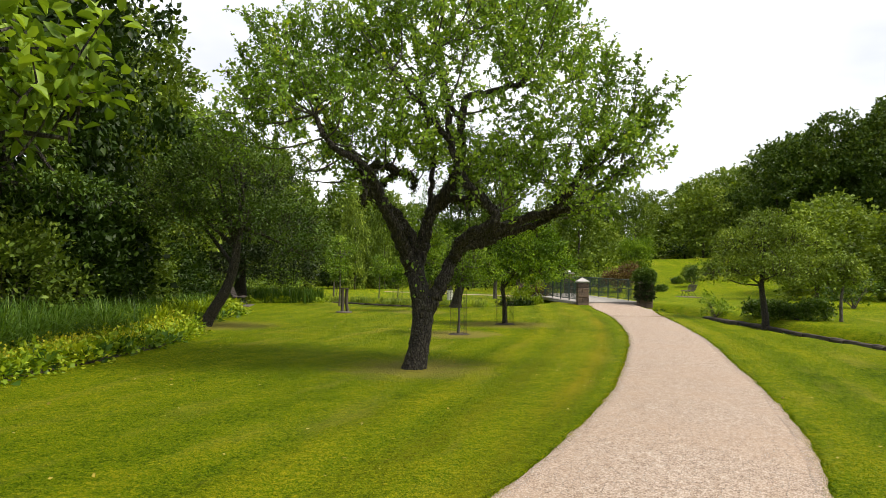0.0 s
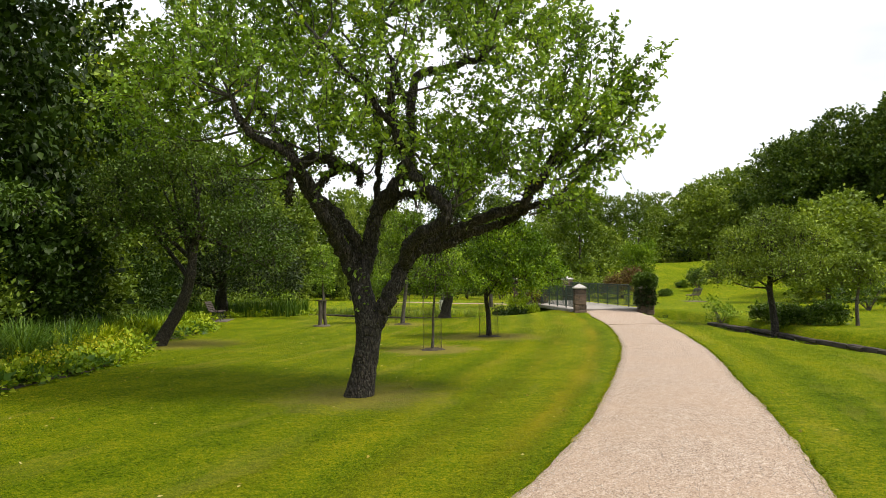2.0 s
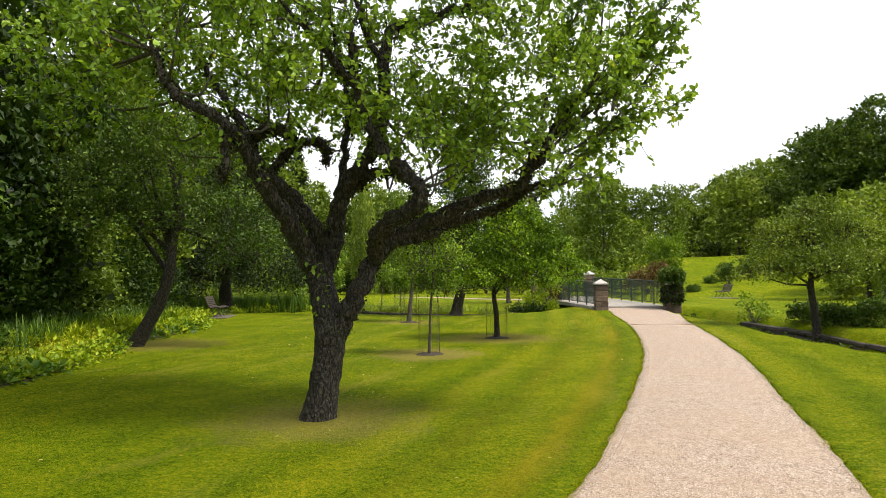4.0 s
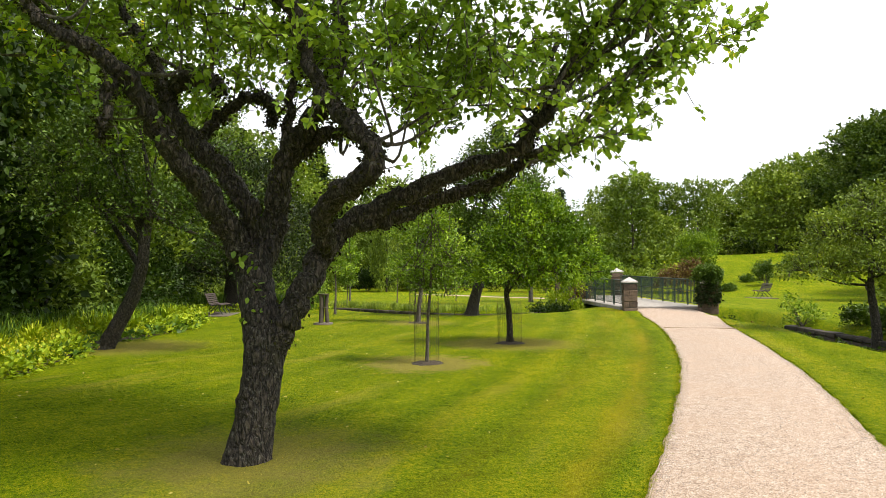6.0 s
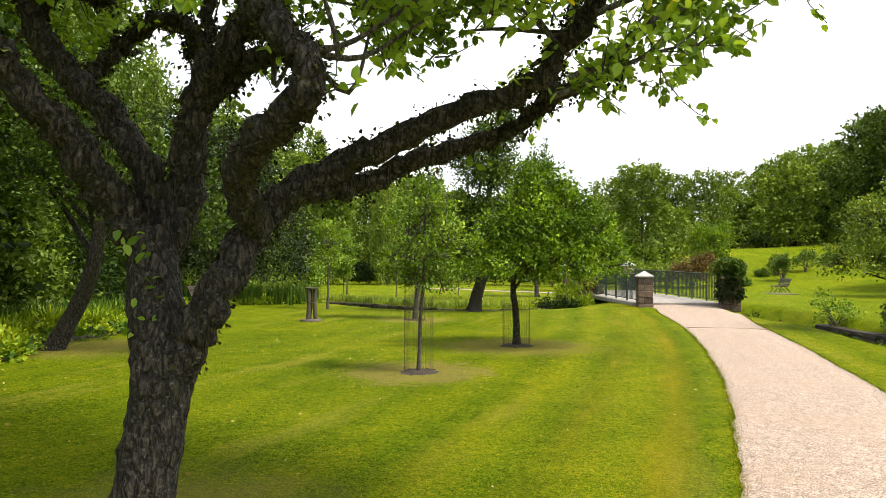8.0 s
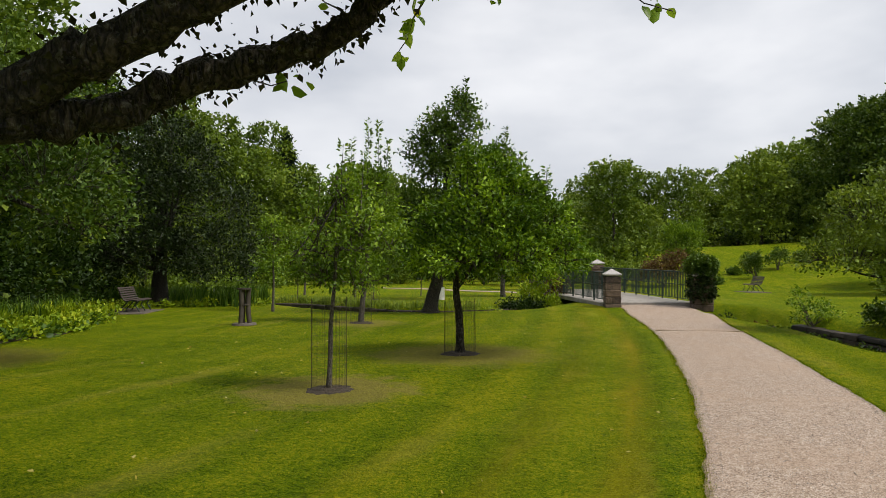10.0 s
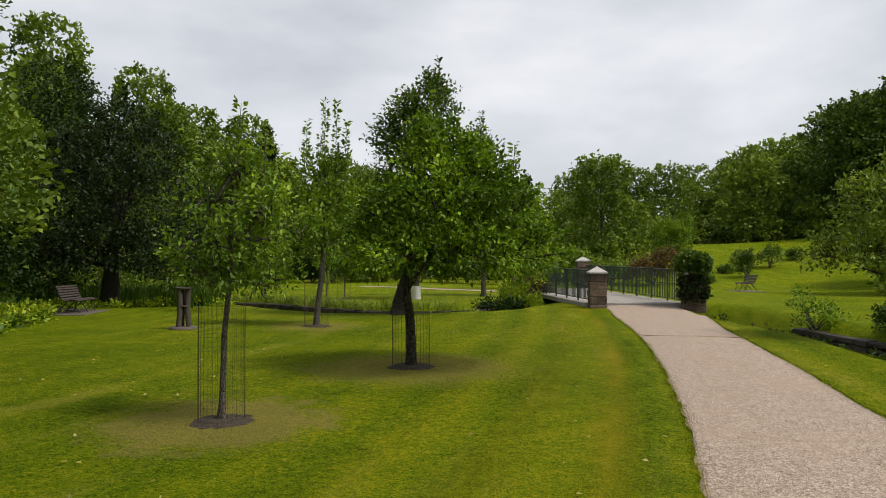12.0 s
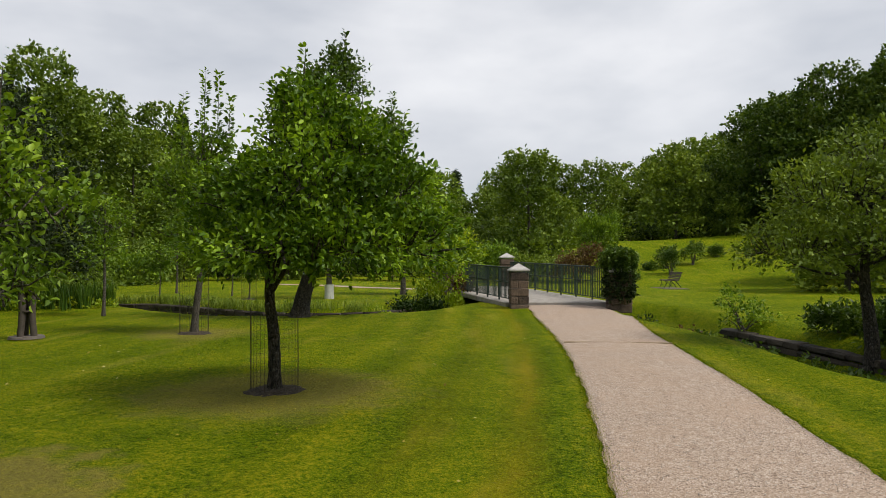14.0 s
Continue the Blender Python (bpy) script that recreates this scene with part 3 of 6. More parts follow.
def apple_tree():
    """The old apple tree: a leaning trunk that forks low, crooked mossy limbs, an open crown."""
    rng = np.random.default_rng(11)
    root = tree_at(*APPLE, "old apple tree with crooked dark mossy limbs", "apple tree", name="apple_tree", sink=0.05)
    o = np.array([APPLE[0], APPLE[1], 0.0])
    trunk = spline([(0.30, 11.12, -0.1), (0.33, 11.12, 0.1), (0.39, 11.13, 0.4), (0.44, 11.15, 0.75), (0.46, 11.18, 1.05), (0.40, 11.22, 1.35), (0.32, 11.28, 1.65), (0.27, 11.33, 1.95)], 6) - o
    tr = np.interp(np.linspace(0, 1, len(trunk)), [0, 0.1, 0.25, 0.45, 0.6, 0.75, 1], [0.28, 0.225, 0.185, 0.178, 0.19, 0.17, 0.14])
    tv, tq = tube(trunk, tr, 20, 0.035, rng)
    stem = child("trunk", mesh_of("trunk", tv, tq, BARK, True), root)
    limbs = [
        # points, first and last radius
        ([(0.50, 11.2, 1.0), (0.64, 11.2, 1.25), (0.76, 11.26, 1.52), (0.93, 11.42, 1.92), (1.07, 11.55, 2.14), (1.4, 11.64, 2.35), (1.74, 11.66, 2.5), (2.26, 11.68, 2.71), (2.65, 11.66, 2.82), (2.95, 11.6, 3.11), (3.19, 11.5, 3.46), (3.5, 11.4, 3.9)], 0.132, 0.05),
        ([(1.22, 11.6, 2.2), (1.53, 11.85, 2.28), (1.8, 12.0, 2.42), (2.17, 12.1, 2.54), (2.48, 12.1, 2.64), (2.75, 12.0, 2.78), (2.96, 11.9, 2.87), (3.3, 11.8, 2.95)], 0.085, 0.04),
        ([(2.75, 12.0, 2.78), (2.85, 12.2, 3.2), (3.0, 12.4, 3.7), (3.1, 12.5, 4.2)], 0.055, 0.025),
        ([(1.0, 11.4, 1.95), (1.08, 11.0, 2.15), (1.30, 10.75, 2.35), (1.56, 10.55, 2.46), (1.75, 10.45, 2.55), (1.72, 10.4, 2.72), (1.56, 10.45, 2.9), (1.36, 10.5, 3.08), (1.15, 10.6, 3.4), (1.0, 10.6, 3.9), (0.95, 10.5, 4.5)], 0.10, 0.05),
        ([(0.27, 11.35, 1.75), (0.38, 11.5, 2.13), (0.48, 11.43, 2.55), (0.58, 11.38, 2.86), (0.80, 11.36, 3.1), (0.97, 11.38, 3.4), (1.09, 11.42, 3.75), (1.13, 11.45, 4.75), (1.5, 11.5, 4.95), (2.2, 11.5, 5.13)], 0.135, 0.05),
        ([(0.24, 11.36, 1.7), (0.12, 11.2, 2.08), (0.04, 10.92, 2.42), (-0.08, 10.64, 2.74), (-0.20, 10.4, 3.08), (-0.32, 10.15, 3.4), (-0.6, 9.98, 3.6), (-0.95, 9.95, 3.85), (-1.2, 10.1, 4.3)], 0.135, 0.03),
        ([(0.22, 11.42, 1.85), (0.24, 11.4, 2.12), (0.17, 11.33, 2.42), (-0.07, 11.3, 2.76), (-0.38, 11.3, 3.02), (-0.60, 11.3, 3.33), (-0.62, 11.3, 3.53), (-0.40, 11.3, 3.64), (-0.12, 11.25, 3.58), (-0.02, 11.2, 3.45)], 0.105, 0.07),
        ([(-0.35, 11.32, 2.98), (-0.55, 11.75, 3.12), (-0.47, 11.9, 3.35), (-0.25, 11.95, 3.54), (0.05, 11.95, 3.58), (0.16, 11.95, 3.45), (0.14, 11.95, 3.28)], 0.065, 0.05),
        ([(0.56, 11.42, 2.75), (0.80, 11.45, 2.95), (1.02, 11.35, 3.04), (1.30, 11.1, 3.0), (1.55, 10.75, 2.88)], 0.06, 0.05),
        ([(-0.30, 10.2, 3.36), (-0.34, 10.1, 3.2), (-0.33, 10.05, 2.95), (-0.35, 10.05, 2.8)], 0.05, 0.03),
        ([(-0.60, 11.3, 3.4), (-0.95, 11.5, 3.9), (-1.4, 11.7, 4.5), (-1.8, 11.7, 5.2)], 0.07, 0.03),
        ([(0.55, 11.4, 2.8), (0.55, 11.5, 3.3), (0.58, 11.6, 3.9), (0.4, 11.8, 4.6), (0.2, 12.0, 5.4)], 0.05, 0.025),
        ([(1.0, 10.6, 3.9), (0.6, 10.3, 4.4), (0.1, 10.1, 5.0)], 0.05, 0.02),
        ([(1.13, 11.45, 4.3), (0.8, 11.5, 5.0), (0.6, 11.5, 5.8)], 0.05, 0.02),
    ]
    twigs, moss_p, moss_w = [], [], []
    for pts, r0, r1 in limbs:
        P = spline(pts, 6) - o
        P[1:-1] += rng.normal(0, 0.014, P[1:-1].shape)
        R = np.linspace(r0, r1, len(P)) * (1 + 0.07 * np.sin(np.arange(len(P)) * 1.9) + rng.normal(0, 0.05, len(P)))
        v, q = tube(P, R, 14, 0.07, rng)
        child("limb", mesh_of("limb", v, q, BARK, True), stem)
        twigs.append((P, r1))
        # ragged moss on the bark, thickest above and below
        m = 34 * len(P)
        at = rng.integers(2, len(P), m)
        out = unit(rng.normal(0, 1, (m, 3)) * [1, 1, 1.6])
        moss_p.append(P[at] + rng.normal(0, 0.03, (m, 3)) + out * (R[at] * 0.92)[:, None])
        moss_w.append(out + rng.normal(0, 0.5, (m, 3)) + [0, 0, -0.35])
    # shoots from the limbs into the crown, twigs on the shoots, leaves on the twigs
    pieces, lp, lw = [], [], []
    allp = np.concatenate([P[len(P) // 3:] for P, _ in twigs])
    blobs = [(-0.2, 0.2, 5.1, 2.3, 2.1, 1.6), (-1.9, 0.6, 4.7, 1.6, 1.7, 1.3), (-2.3, 0.3, 5.6, 1.2, 1.3, 1.0), (1.6, 0.0, 4.9, 1.9, 1.8, 1.5), (2.4, 0.1, 4.2, 1.2, 1.4, 1.1), (3.2, 0.0, 3.8, 0.8, 0.9, 0.7), (1.0, -0.5, 4.0, 1.4, 1.2, 0.9), (2.4, 0.6, 3.3, 1.2, 0.9, 0.5), (-0.6, 0.9, 4.0, 1.5, 1.2, 0.7), (0.6, 0.2, 6.3, 2.0, 1.9, 0.8), (1.8, 0.3, 5.8, 1.0, 1.2, 0.8), (-0.9, -1.3, 4.3, 1.2, 0.9, 0.6), (1.3, -0.6, 3.35, 0.8, 0.6, 0.38), (2.0, -0.2, 3.3, 0.8, 0.7, 0.38), (1.2, 0.2, 3.6, 0.9, 0.7, 0.4), (-1.0, -1.0, 3.95, 1.0, 0.8, 0.45), (-2.0, -0.8, 4.4, 1.2, 1.0, 0.8), (-2.6, -0.3, 4.0, 1.0, 1.0, 0.5), (1.3, 0.9, 3.3, 0.8, 0.7, 0.5), (1.0, -0.5, 3.5, 1.1, 0.8, 0.45), (0.2, 0.3, 3.7, 1.0, 0.9, 0.5), (1.9, -0.3, 3.3, 0.8, 0.8, 0.4), (1.5, -0.2, 3.0, 0.9, 0.8, 0.35), (-0.6, 0.5, 3.5, 0.8, 0.7, 0.4), (-1.5, 0.6, 3.6, 0.8, 0.7, 0.4)]
    C, D = crown_points(blobs, 1090, rng, (0.3, 1.05))
    low = np.where(C[:, 0] > 1.9, 2.75, np.where(C[:, 0] > 0.9, 2.85, np.where(C[:, 0] > -0.1, 3.2, np.where(C[:, 0] > -1.0, 3.75, 3.2))))
    ok = C[:, 2] > low + rng.normal(0, 0.08, len(C))
    ok &= C[:, 0] < 4.1
    C, D = C[ok], D[ok]
    for c, d in zip(C, D):
        near = allp[np.argmin(((allp - c) ** 2).sum(1) + np.where(allp[:, 2] > c[2] + 0.2, 1.0, 0.0))]
        d = unit(d * 0.7 + unit(c - near) * 0.6 + rng.normal(0, 0.3, 3) + [0, 0, 0.2])
        if rng.random() < 0.14:
            mid = (near + c) / 2 + rng.normal(0, 0.12, 3) + [0, 0, -0.08]
            P = spline([near, mid, c], 4)
            pieces.append(tube(P, np.linspace(0.022, 0.008, len(P)), 5))
        for _ in range(4):
            Q, S = grow(c + rng.normal(0, 0.11, 3), d + rng.normal(0, 0.6, 3), rng.uniform(0.25, 0.6), 0.008, rng, 0.2, 0.5, 4)
            if Q[:, 2].min() < 2.55:
                continue
            pieces.append(tube(Q, np.maximum(S, 0.003), 3))
            m = int(rng.integers(17, 28))
            t = rng.random(m) * (len(Q) - 1)
            i0 = np.minimum(t.astype(int), len(Q) - 2)
            lp.append(Q[i0] + (Q[i0 + 1] - Q[i0]) * (t - i0)[:, None] + rng.normal(0, 0.02, (m, 3)))
            lw.append(unit(Q[i0 + 1] - Q[i0]) * 0.5 + rng.normal(0, 0.7, (m, 3)) + [0, 0, -0.1])
    # long fruiting shoots that reach out over the path and above the crown
    starts = [((2.75, 0.1, 3.1), (1.0, -0.1, 0.35), 1.7), ((2.78, 0.1, 3.2), (0.9, 0.1, 0.75), 1.9), ((2.6, 0.1, 2.75), (1.0, 0.0, 0.22), 1.3), ((2.7, 0.1, 3.2), (0.8, 0.3, 1.0), 2.1), ((2.5, 0.1, 2.65), (0.9, -0.4, 0.15), 0.9), ((2.75, 0.1, 3.3), (0.55, -0.2, 1.2), 2.2), ((3.3, 0.1, 3.6), (0.7, -0.1, 0.9), 1.6), ((3.5, 0.0, 3.9), (0.9, 0.0, 0.5), 0.7)]
    starts += [((3.3, 0.1, 3.3), (0.75, 0.0, 0.7), 1.5), ((3.5, 0.0, 3.6), (0.35, 0.1, 1.1), 1.3), ((3.0, 0.1, 3.0), (1.0, -0.1, 0.5), 1.6), ((3.6, 0.0, 3.9), (0.6, 0.0, 1.0), 1.3), ((3.2, 0.0, 4.2), (0.5, 0.1, 1.1), 1.3)]
    starts += [((x, y_, z), (x * 0.25, 0.0, 1.0), L) for x, y_, z, L in ((-2.6, 0.2, 5.6, 1.1), (-2.9, 0.1, 5.0, 0.9), (-3.2, 0.4, 4.7, 0.9), (2.2, 0.2, 5.6, 1.0), (2.5, 0.1, 5.2, 1.0), (2.9, 0.1, 4.4, 1.1))]
    for tip, wy, L in starts:
        P, R = grow(tip, wy, L, 0.02, rng, 0.15, 0.22, 9)
        pieces.append(tube(P, np.maximum(R, 0.004), 5))
        for j in range(1, len(P)):
            for _ in range(4):
                Q, S = grow(P[j], unit(P[j] - P[j - 1]) + rng.normal(0, 0.8, 3), rng.uniform(0.12, 0.34), 0.006, rng, 0.1, 0.4, 3)
                pieces.append(tube(Q, np.maximum(S, 0.003), 3))
                m = 9
                t = rng.random(m) * 3
                i0 = np.minimum(t.astype(int), 2)
                lp.append(Q[i0] + (Q[i0 + 1] - Q[i0]) * (t - i0)[:, None])
                lw.append(unit(Q[i0 + 1] - Q[i0]) * 0.5 + rng.normal(0, 0.7, (m, 3)) + [0, 0, -0.1])
    # short spurs and moss tufts under the limbs
    for P, r1 in twigs:
        for _ in range(7):
            s = P[int(rng.integers(len(P) // 4, len(P)))]
            Q, S = grow(s, rng.normal(0, 0.7, 3) + [0, 0, 0.3], rng.uniform(0.15, 0.4), 0.009, rng, 0.2, 0.7, 4)
            pieces.append(tube(Q, np.maximum(S, 0.003), 3))
            if s[2] > 2.3 and rng.random() < 0.6:
                lp.append(Q[-1] + rng.normal(0, 0.04, (6, 3)))
                lw.append(rng.normal(0, 1, (6, 3)))
    v, q = joined(pieces)
    tagged(child("twig_growth", mesh_of("twig_growth", v, q, BARK_THIN), root), kind="stuff")
    mp, mw = np.concatenate(moss_p), np.concatenate(moss_w)
    v, f = leaves(mp, mw, rng.uniform(0.012, 0.042, len(mp)), rng, 0.8, 0.3, 0.3)
    tagged(child("moss_growth", mesh_of("moss_growth", v, f, MOSS), root, "dark olive moss on the limbs"), kind="stuff")
    # leafy sprigs straight from the old wood of the fork
    for _ in range(6):
        s = trunk[int(rng.integers(len(trunk) * 3 // 5, len(trunk)))] + [rng.uniform(-0.1, 0.1), -0.14, rng.uniform(0, 0.1)]
        lp.append(s + rng.normal(0, 0.07, (7, 3)))
        lw.append(rng.normal(0, 1, (7, 3)))
    lp, lw = np.concatenate(lp), np.concatenate(lw)
    v, f = leaves(lp, lw, 0.074 * rng.uniform(0.6, 1.2, len(lp)), rng, 0.66, 0.3, 0.12, True)
    child("crown", mesh_of("crown", v, f, APPLE_LEAF), root)


apple_tree()


def small_tree(x, y, label, trunk, r0, r1, blobs, clumps, per, size, spread, mat, bark, seed, spires=(), name="tree", limbs=6, category="tree", full=False, group="", droop=0.1, shell=(0.3, 1.0)):
    """A small garden tree: trunk along the given points, limbs into the blobs of the crown, leafy spires on top."""
    rng = np.random.default_rng(seed)
    root = tree_at(x, y, label, category, group, name=name)
    P = spline(trunk, 6)
    v, q = tube(P, np.interp(np.linspace(0, 1, len(P)), [0, 0.08, 1], [r0 * 1.35, r0, r1]), 14, 0.03, rng)
    stem = child("trunk", mesh_of("trunk", v, q, bark, True), root)
    for i in range(limbs):
        b = blobs[int(rng.integers(len(blobs)))]
        s = P[int(len(P) * rng.uniform(0.55, 0.98)) - 1]
        e = np.array(b[:3]) + rng.normal(0, 0.3, 3) * np.array(b[3:])
        mid = (s + e) / 2 + rng.normal(0, 0.08, 3) + [0, 0, 0.05]
        L = spline([s, mid, e], 6)
        v, q = tube(L, np.linspace(r1 * 0.8, 0.012, len(L)), 8, 0.04, rng)
        child("limb", mesh_of("limb", v, q, bark, True), stem)
    C, D = crown_points(blobs, clumps, rng, shell)
    pieces = []
    for c, d in zip(C[::2], D[::2]):
        L = np.array([c - d * spread * 1.6 + rng.normal(0, 0.03, 3), c - d * spread * 0.5, c + d * spread * 0.6])
        pieces.append(tube(L, [0.01, 0.007, 0.003], 4))
    n = len(C)
    pos = C[:, None] + D[:, None] * (rng.random((n, per, 1)) - 0.35) * spread * 1.6 + rng.normal(0, 0.4, (n, per, 3)) * spread
    way = D[:, None] * 0.7 + rng.normal(0, 0.7, (n, per, 3))
    pos, way = pos.reshape(-1, 3), way.reshape(-1, 3)
    for sx, sy, z0, z1 in spires:
        pieces.append(tube(np.array([(sx, sy, z0 - 0.5), (sx + 0.03, sy, (z0 + z1) / 2), (sx + 0.05, sy, z1)]), [0.012, 0.008, 0.003], 4))
        m = int((z1 - z0) * 90)
        a, h = rng.uniform(0, 6.283, m), rng.random(m)
        wv = np.stack([np.cos(a), np.sin(a), rng.uniform(0.1, 0.9, m)], -1)
        pos = np.vstack([pos, np.stack([sx + 0.05 * h, np.full(m, sy), z0 + (z1 - z0) * h], -1) + wv * 0.03])
        way = np.vstack([way, wv])
    v, q = joined(pieces)
    tagged(child("twig_growth", mesh_of("twig_growth", v, q, bark), root), kind="stuff")
    v, f = leaves(pos, way, size * rng.uniform(0.65, 1.25, len(pos)), rng, 0.55, 0.25, droop, full)
    child("crown", mesh_of("crown", v, f, mat), root)
    return root


# young tree in a wire cage, open crown
small_tree(*SAPLING, "young tree with thin trunk and open crown on the lawn", [(0, 0, 0), (0.02, 0, 0.5), (0.03, 0, 0.9), (0.07, 0.02, 1.4), (0.10, 0, 1.9), (0.10, 0, 2.4), (0.12, 0, 2.8)], 0.033, 0.013,
           [(0.42, 0, 1.42, 0.42, 0.5, 0.24), (-0.12, 0.1, 1.5, 0.36, 0.4, 0.24), (0.1, 0, 1.85, 0.5, 0.5, 0.3), (0.45, -0.1, 2.1, 0.42, 0.42, 0.28), (-0.15, 0.1, 2.25, 0.36, 0.4, 0.28), (0.22, 0, 2.5, 0.36, 0.36, 0.28), (0.82, 0.05, 1.98, 0.34, 0.25, 0.13), (-0.5, 0, 1.7, 0.25, 0.25, 0.15)],
           220, 16, 0.062, 0.14, YOUNG_LEAF, BARK_THIN, 21, [(0.15, 0, 2.65, 3.2), (-0.2, 0.1, 2.4, 2.8), (0.42, 0, 2.5, 2.9)], limbs=9, full=True, group="young lawn trees", droop=0.25)
# low round bright-leaved tree
small_tree(*LOWTREE, "low spreading tree with dense bright green leaves", [(0, 0, 0), (0, 0, 0.4), (-0.02, 0, 0.8), (-0.06, 0, 1.1), (-0.05, 0, 1.5), (0.05, 0, 2.1), (0.12, 0, 2.9)], 0.078, 0.04,
           [(-0.27, 0, 1.72, 0.75, 0.8, 0.42), (1.33, 0, 1.75, 0.85, 0.85, 0.45), (0.58, 0.85, 1.75, 1.0, 0.75, 0.42), (0.58, -0.8, 1.70, 1.0, 0.75, 0.42), (-0.07, 0, 2.3, 0.75, 0.8, 0.5), (1.18, 0, 2.3, 0.8, 0.8, 0.5), (0.58, 0.5, 2.4, 0.8, 0.7, 0.5), (0.58, -0.5, 2.4, 0.8, 0.7, 0.5), (0.53, 0, 2.95, 0.65, 0.65, 0.45), (0.43, 0, 3.35, 0.4, 0.4, 0.35), (1.03, 0, 2.8, 0.5, 0.55, 0.4)],
           1250, 22, 0.078, 0.15, BRIGHT_LEAF, BARK, 22, [(0.33, 0, 3.5, 4.15), (0.63, 0.1, 3.4, 3.9), (0.00, 0, 3.0, 3.6), (1.53, 0, 2.6, 3.35), (1.03, 0, 3.0, 3.6), (-0.47, 0.1, 2.3, 2.9), (1.88, 0.1, 2.0, 2.5), (0.18, -0.3, 3.2, 3.8)], limbs=10, full=True, droop=0.2, shell=(0.6, 1.15))
# slim tree further back with tall bare shoots
small_tree(-2.25, 27.8, "slim young tree with tall upright shoots on the lawn", [(0, 0, 0), (0.05, 0, 0.6), (0.15, 0, 1.4), (0.2, 0, 2.4), (0.2, 0, 3.6), (0.2, 0, 4.4)], 0.08, 0.03,
           [(0.2, 0, 2.2, 1.0, 0.9, 0.6), (0.5, 0, 3.0, 0.8, 0.8, 0.6), (-0.3, 0, 3.1, 0.7, 0.7, 0.6), (0.2, 0, 3.9, 0.8, 0.7, 0.6)],
           320, 15, 0.12, 0.2, YOUNG_LEAF, BARK_THIN, 23, [(-0.3, 0, 4.0, 5.3), (0.2, 0, 4.3, 5.8), (0.5, 0, 4.2, 5.7), (0.75, 0, 3.9, 5.2), (0.0, 0.2, 4.1, 5.0)], limbs=8, group="young lawn trees")
# tall upright tree on the near bank of the stream
small_tree(-1.13, 32.2, "tall upright pear tree beside the stream", [(0, 0, 0), (0.08, 0, 0.5), (0.3, 0, 1.3), (0.45, 0, 2.4), (0.6, 0, 4.5), (0.8, 0, 6.5)], 0.26, 0.06,
           [(0.3, 0, 2.2, 1.7, 1.5, 0.7), (2.2, 0, 2.6, 1.1, 1.0, 0.8), (-1.1, 0, 2.8, 1.2, 1.1, 0.8), (0.3, 0, 3.6, 1.7, 1.5, 0.9), (2.1, 0, 4.0, 0.9, 0.9, 0.8), (0.6, 0, 4.9, 1.4, 1.3, 0.9), (0.7, 0, 6.1, 1.05, 1.0, 0.9), (1.1, 0, 6.8, 0.7, 0.65, 0.7), (2.4, 0.1, 5.2, 0.6, 0.6, 0.6), (0.2, 0, 5.6, 1.1, 1.0, 0.9), (1.1, 0, 6.6, 0.95, 0.9, 0.8)],
           2300, 15, 0.13, 0.22, MID_LEAF, BARK, 24, [(1.25, 0, 7.2, 8.1), (0.95, 0, 7.0, 7.8), (2.6, 0, 5.6, 6.3)], limbs=10)
# leaning tree at the edge of the flower bed
small_tree(-7.55, 19.1, "leaning dark old fruit tree at the bed edge", [(0, 0, -0.05), (0.3, 0, 0.45), (0.75, 0, 1.2), (1.0, 0, 2.0), (1.1, 0, 2.8), (1.4, 0, 3.6)], 0.19, 0.09,
           [(-0.6, 0, 3.4, 1.7, 1.5, 0.9), (1.2, 0.3, 3.3, 1.6, 1.5, 1.0), (2.6, 0, 3.1, 1.4, 1.3, 1.0), (0.0, 0, 4.6, 1.6, 1.5, 1.0), (1.8, 0, 4.7, 1.6, 1.4, 0.9), (3.1, 0.2, 2.4, 1.0, 1.0, 0.6), (0.6, 0, 5.6, 1.3, 1.2, 0.8), (-1.5, 0.3, 4.4, 1.0, 1.0, 0.8)],
           1700, 15, 0.10, 0.22, MID_LEAF, BARK, 25, limbs=12)
# tree on the stream bank beside the path
small_tree(11.3, 26.5, "round-headed garden tree on the stream bank", [(0, 0, -0.1), (0.02, 0, 0.5), (-0.05, 0, 1.2), (-0.1, 0, 1.8), (0, 0, 3.0), (0, 0, 4.0)], 0.14, 0.05,
           [(-1.35, 0, 2.3, 1.05, 0.95, 0.55), (1.3, 0, 2.35, 1.2, 1.1, 0.6), (0, -0.8, 2.3, 1.1, 1.1, 0.55), (0, 0.8, 2.4, 1.1, 1.1, 0.65), (-0.6, 0, 3.3, 1.25, 1.1, 0.65), (0.9, 0, 3.4, 1.15, 1.1, 0.65), (0.1, 0, 4.05, 0.9, 0.9, 0.5)],
           1200, 15, 0.105, 0.2, OLIVE_LEAF, BARK, 26, [(-0.3, 0, 4.2, 4.8), (0.5, 0, 4.1, 4.7)], limbs=10, shell=(0.55, 1.05))
small_tree(13.6, 25.5, "small slender tree on the sloping lawn", [(0, 0, -0.1), (0, 0, 0.8), (0.1, 0, 1.4), (0.1, 0, 2.0)], 0.06, 0.025,
           [(-0.4, 0, 1.5, 0.5, 0.45, 0.35), (0.45, 0, 1.55, 0.5, 0.45, 0.35), (0.05, 0, 2.0, 0.55, 0.5, 0.35)], 190, 14, 0.12, 0.22, OLIVE_LEAF, BARK_THIN, 27, limbs=6)
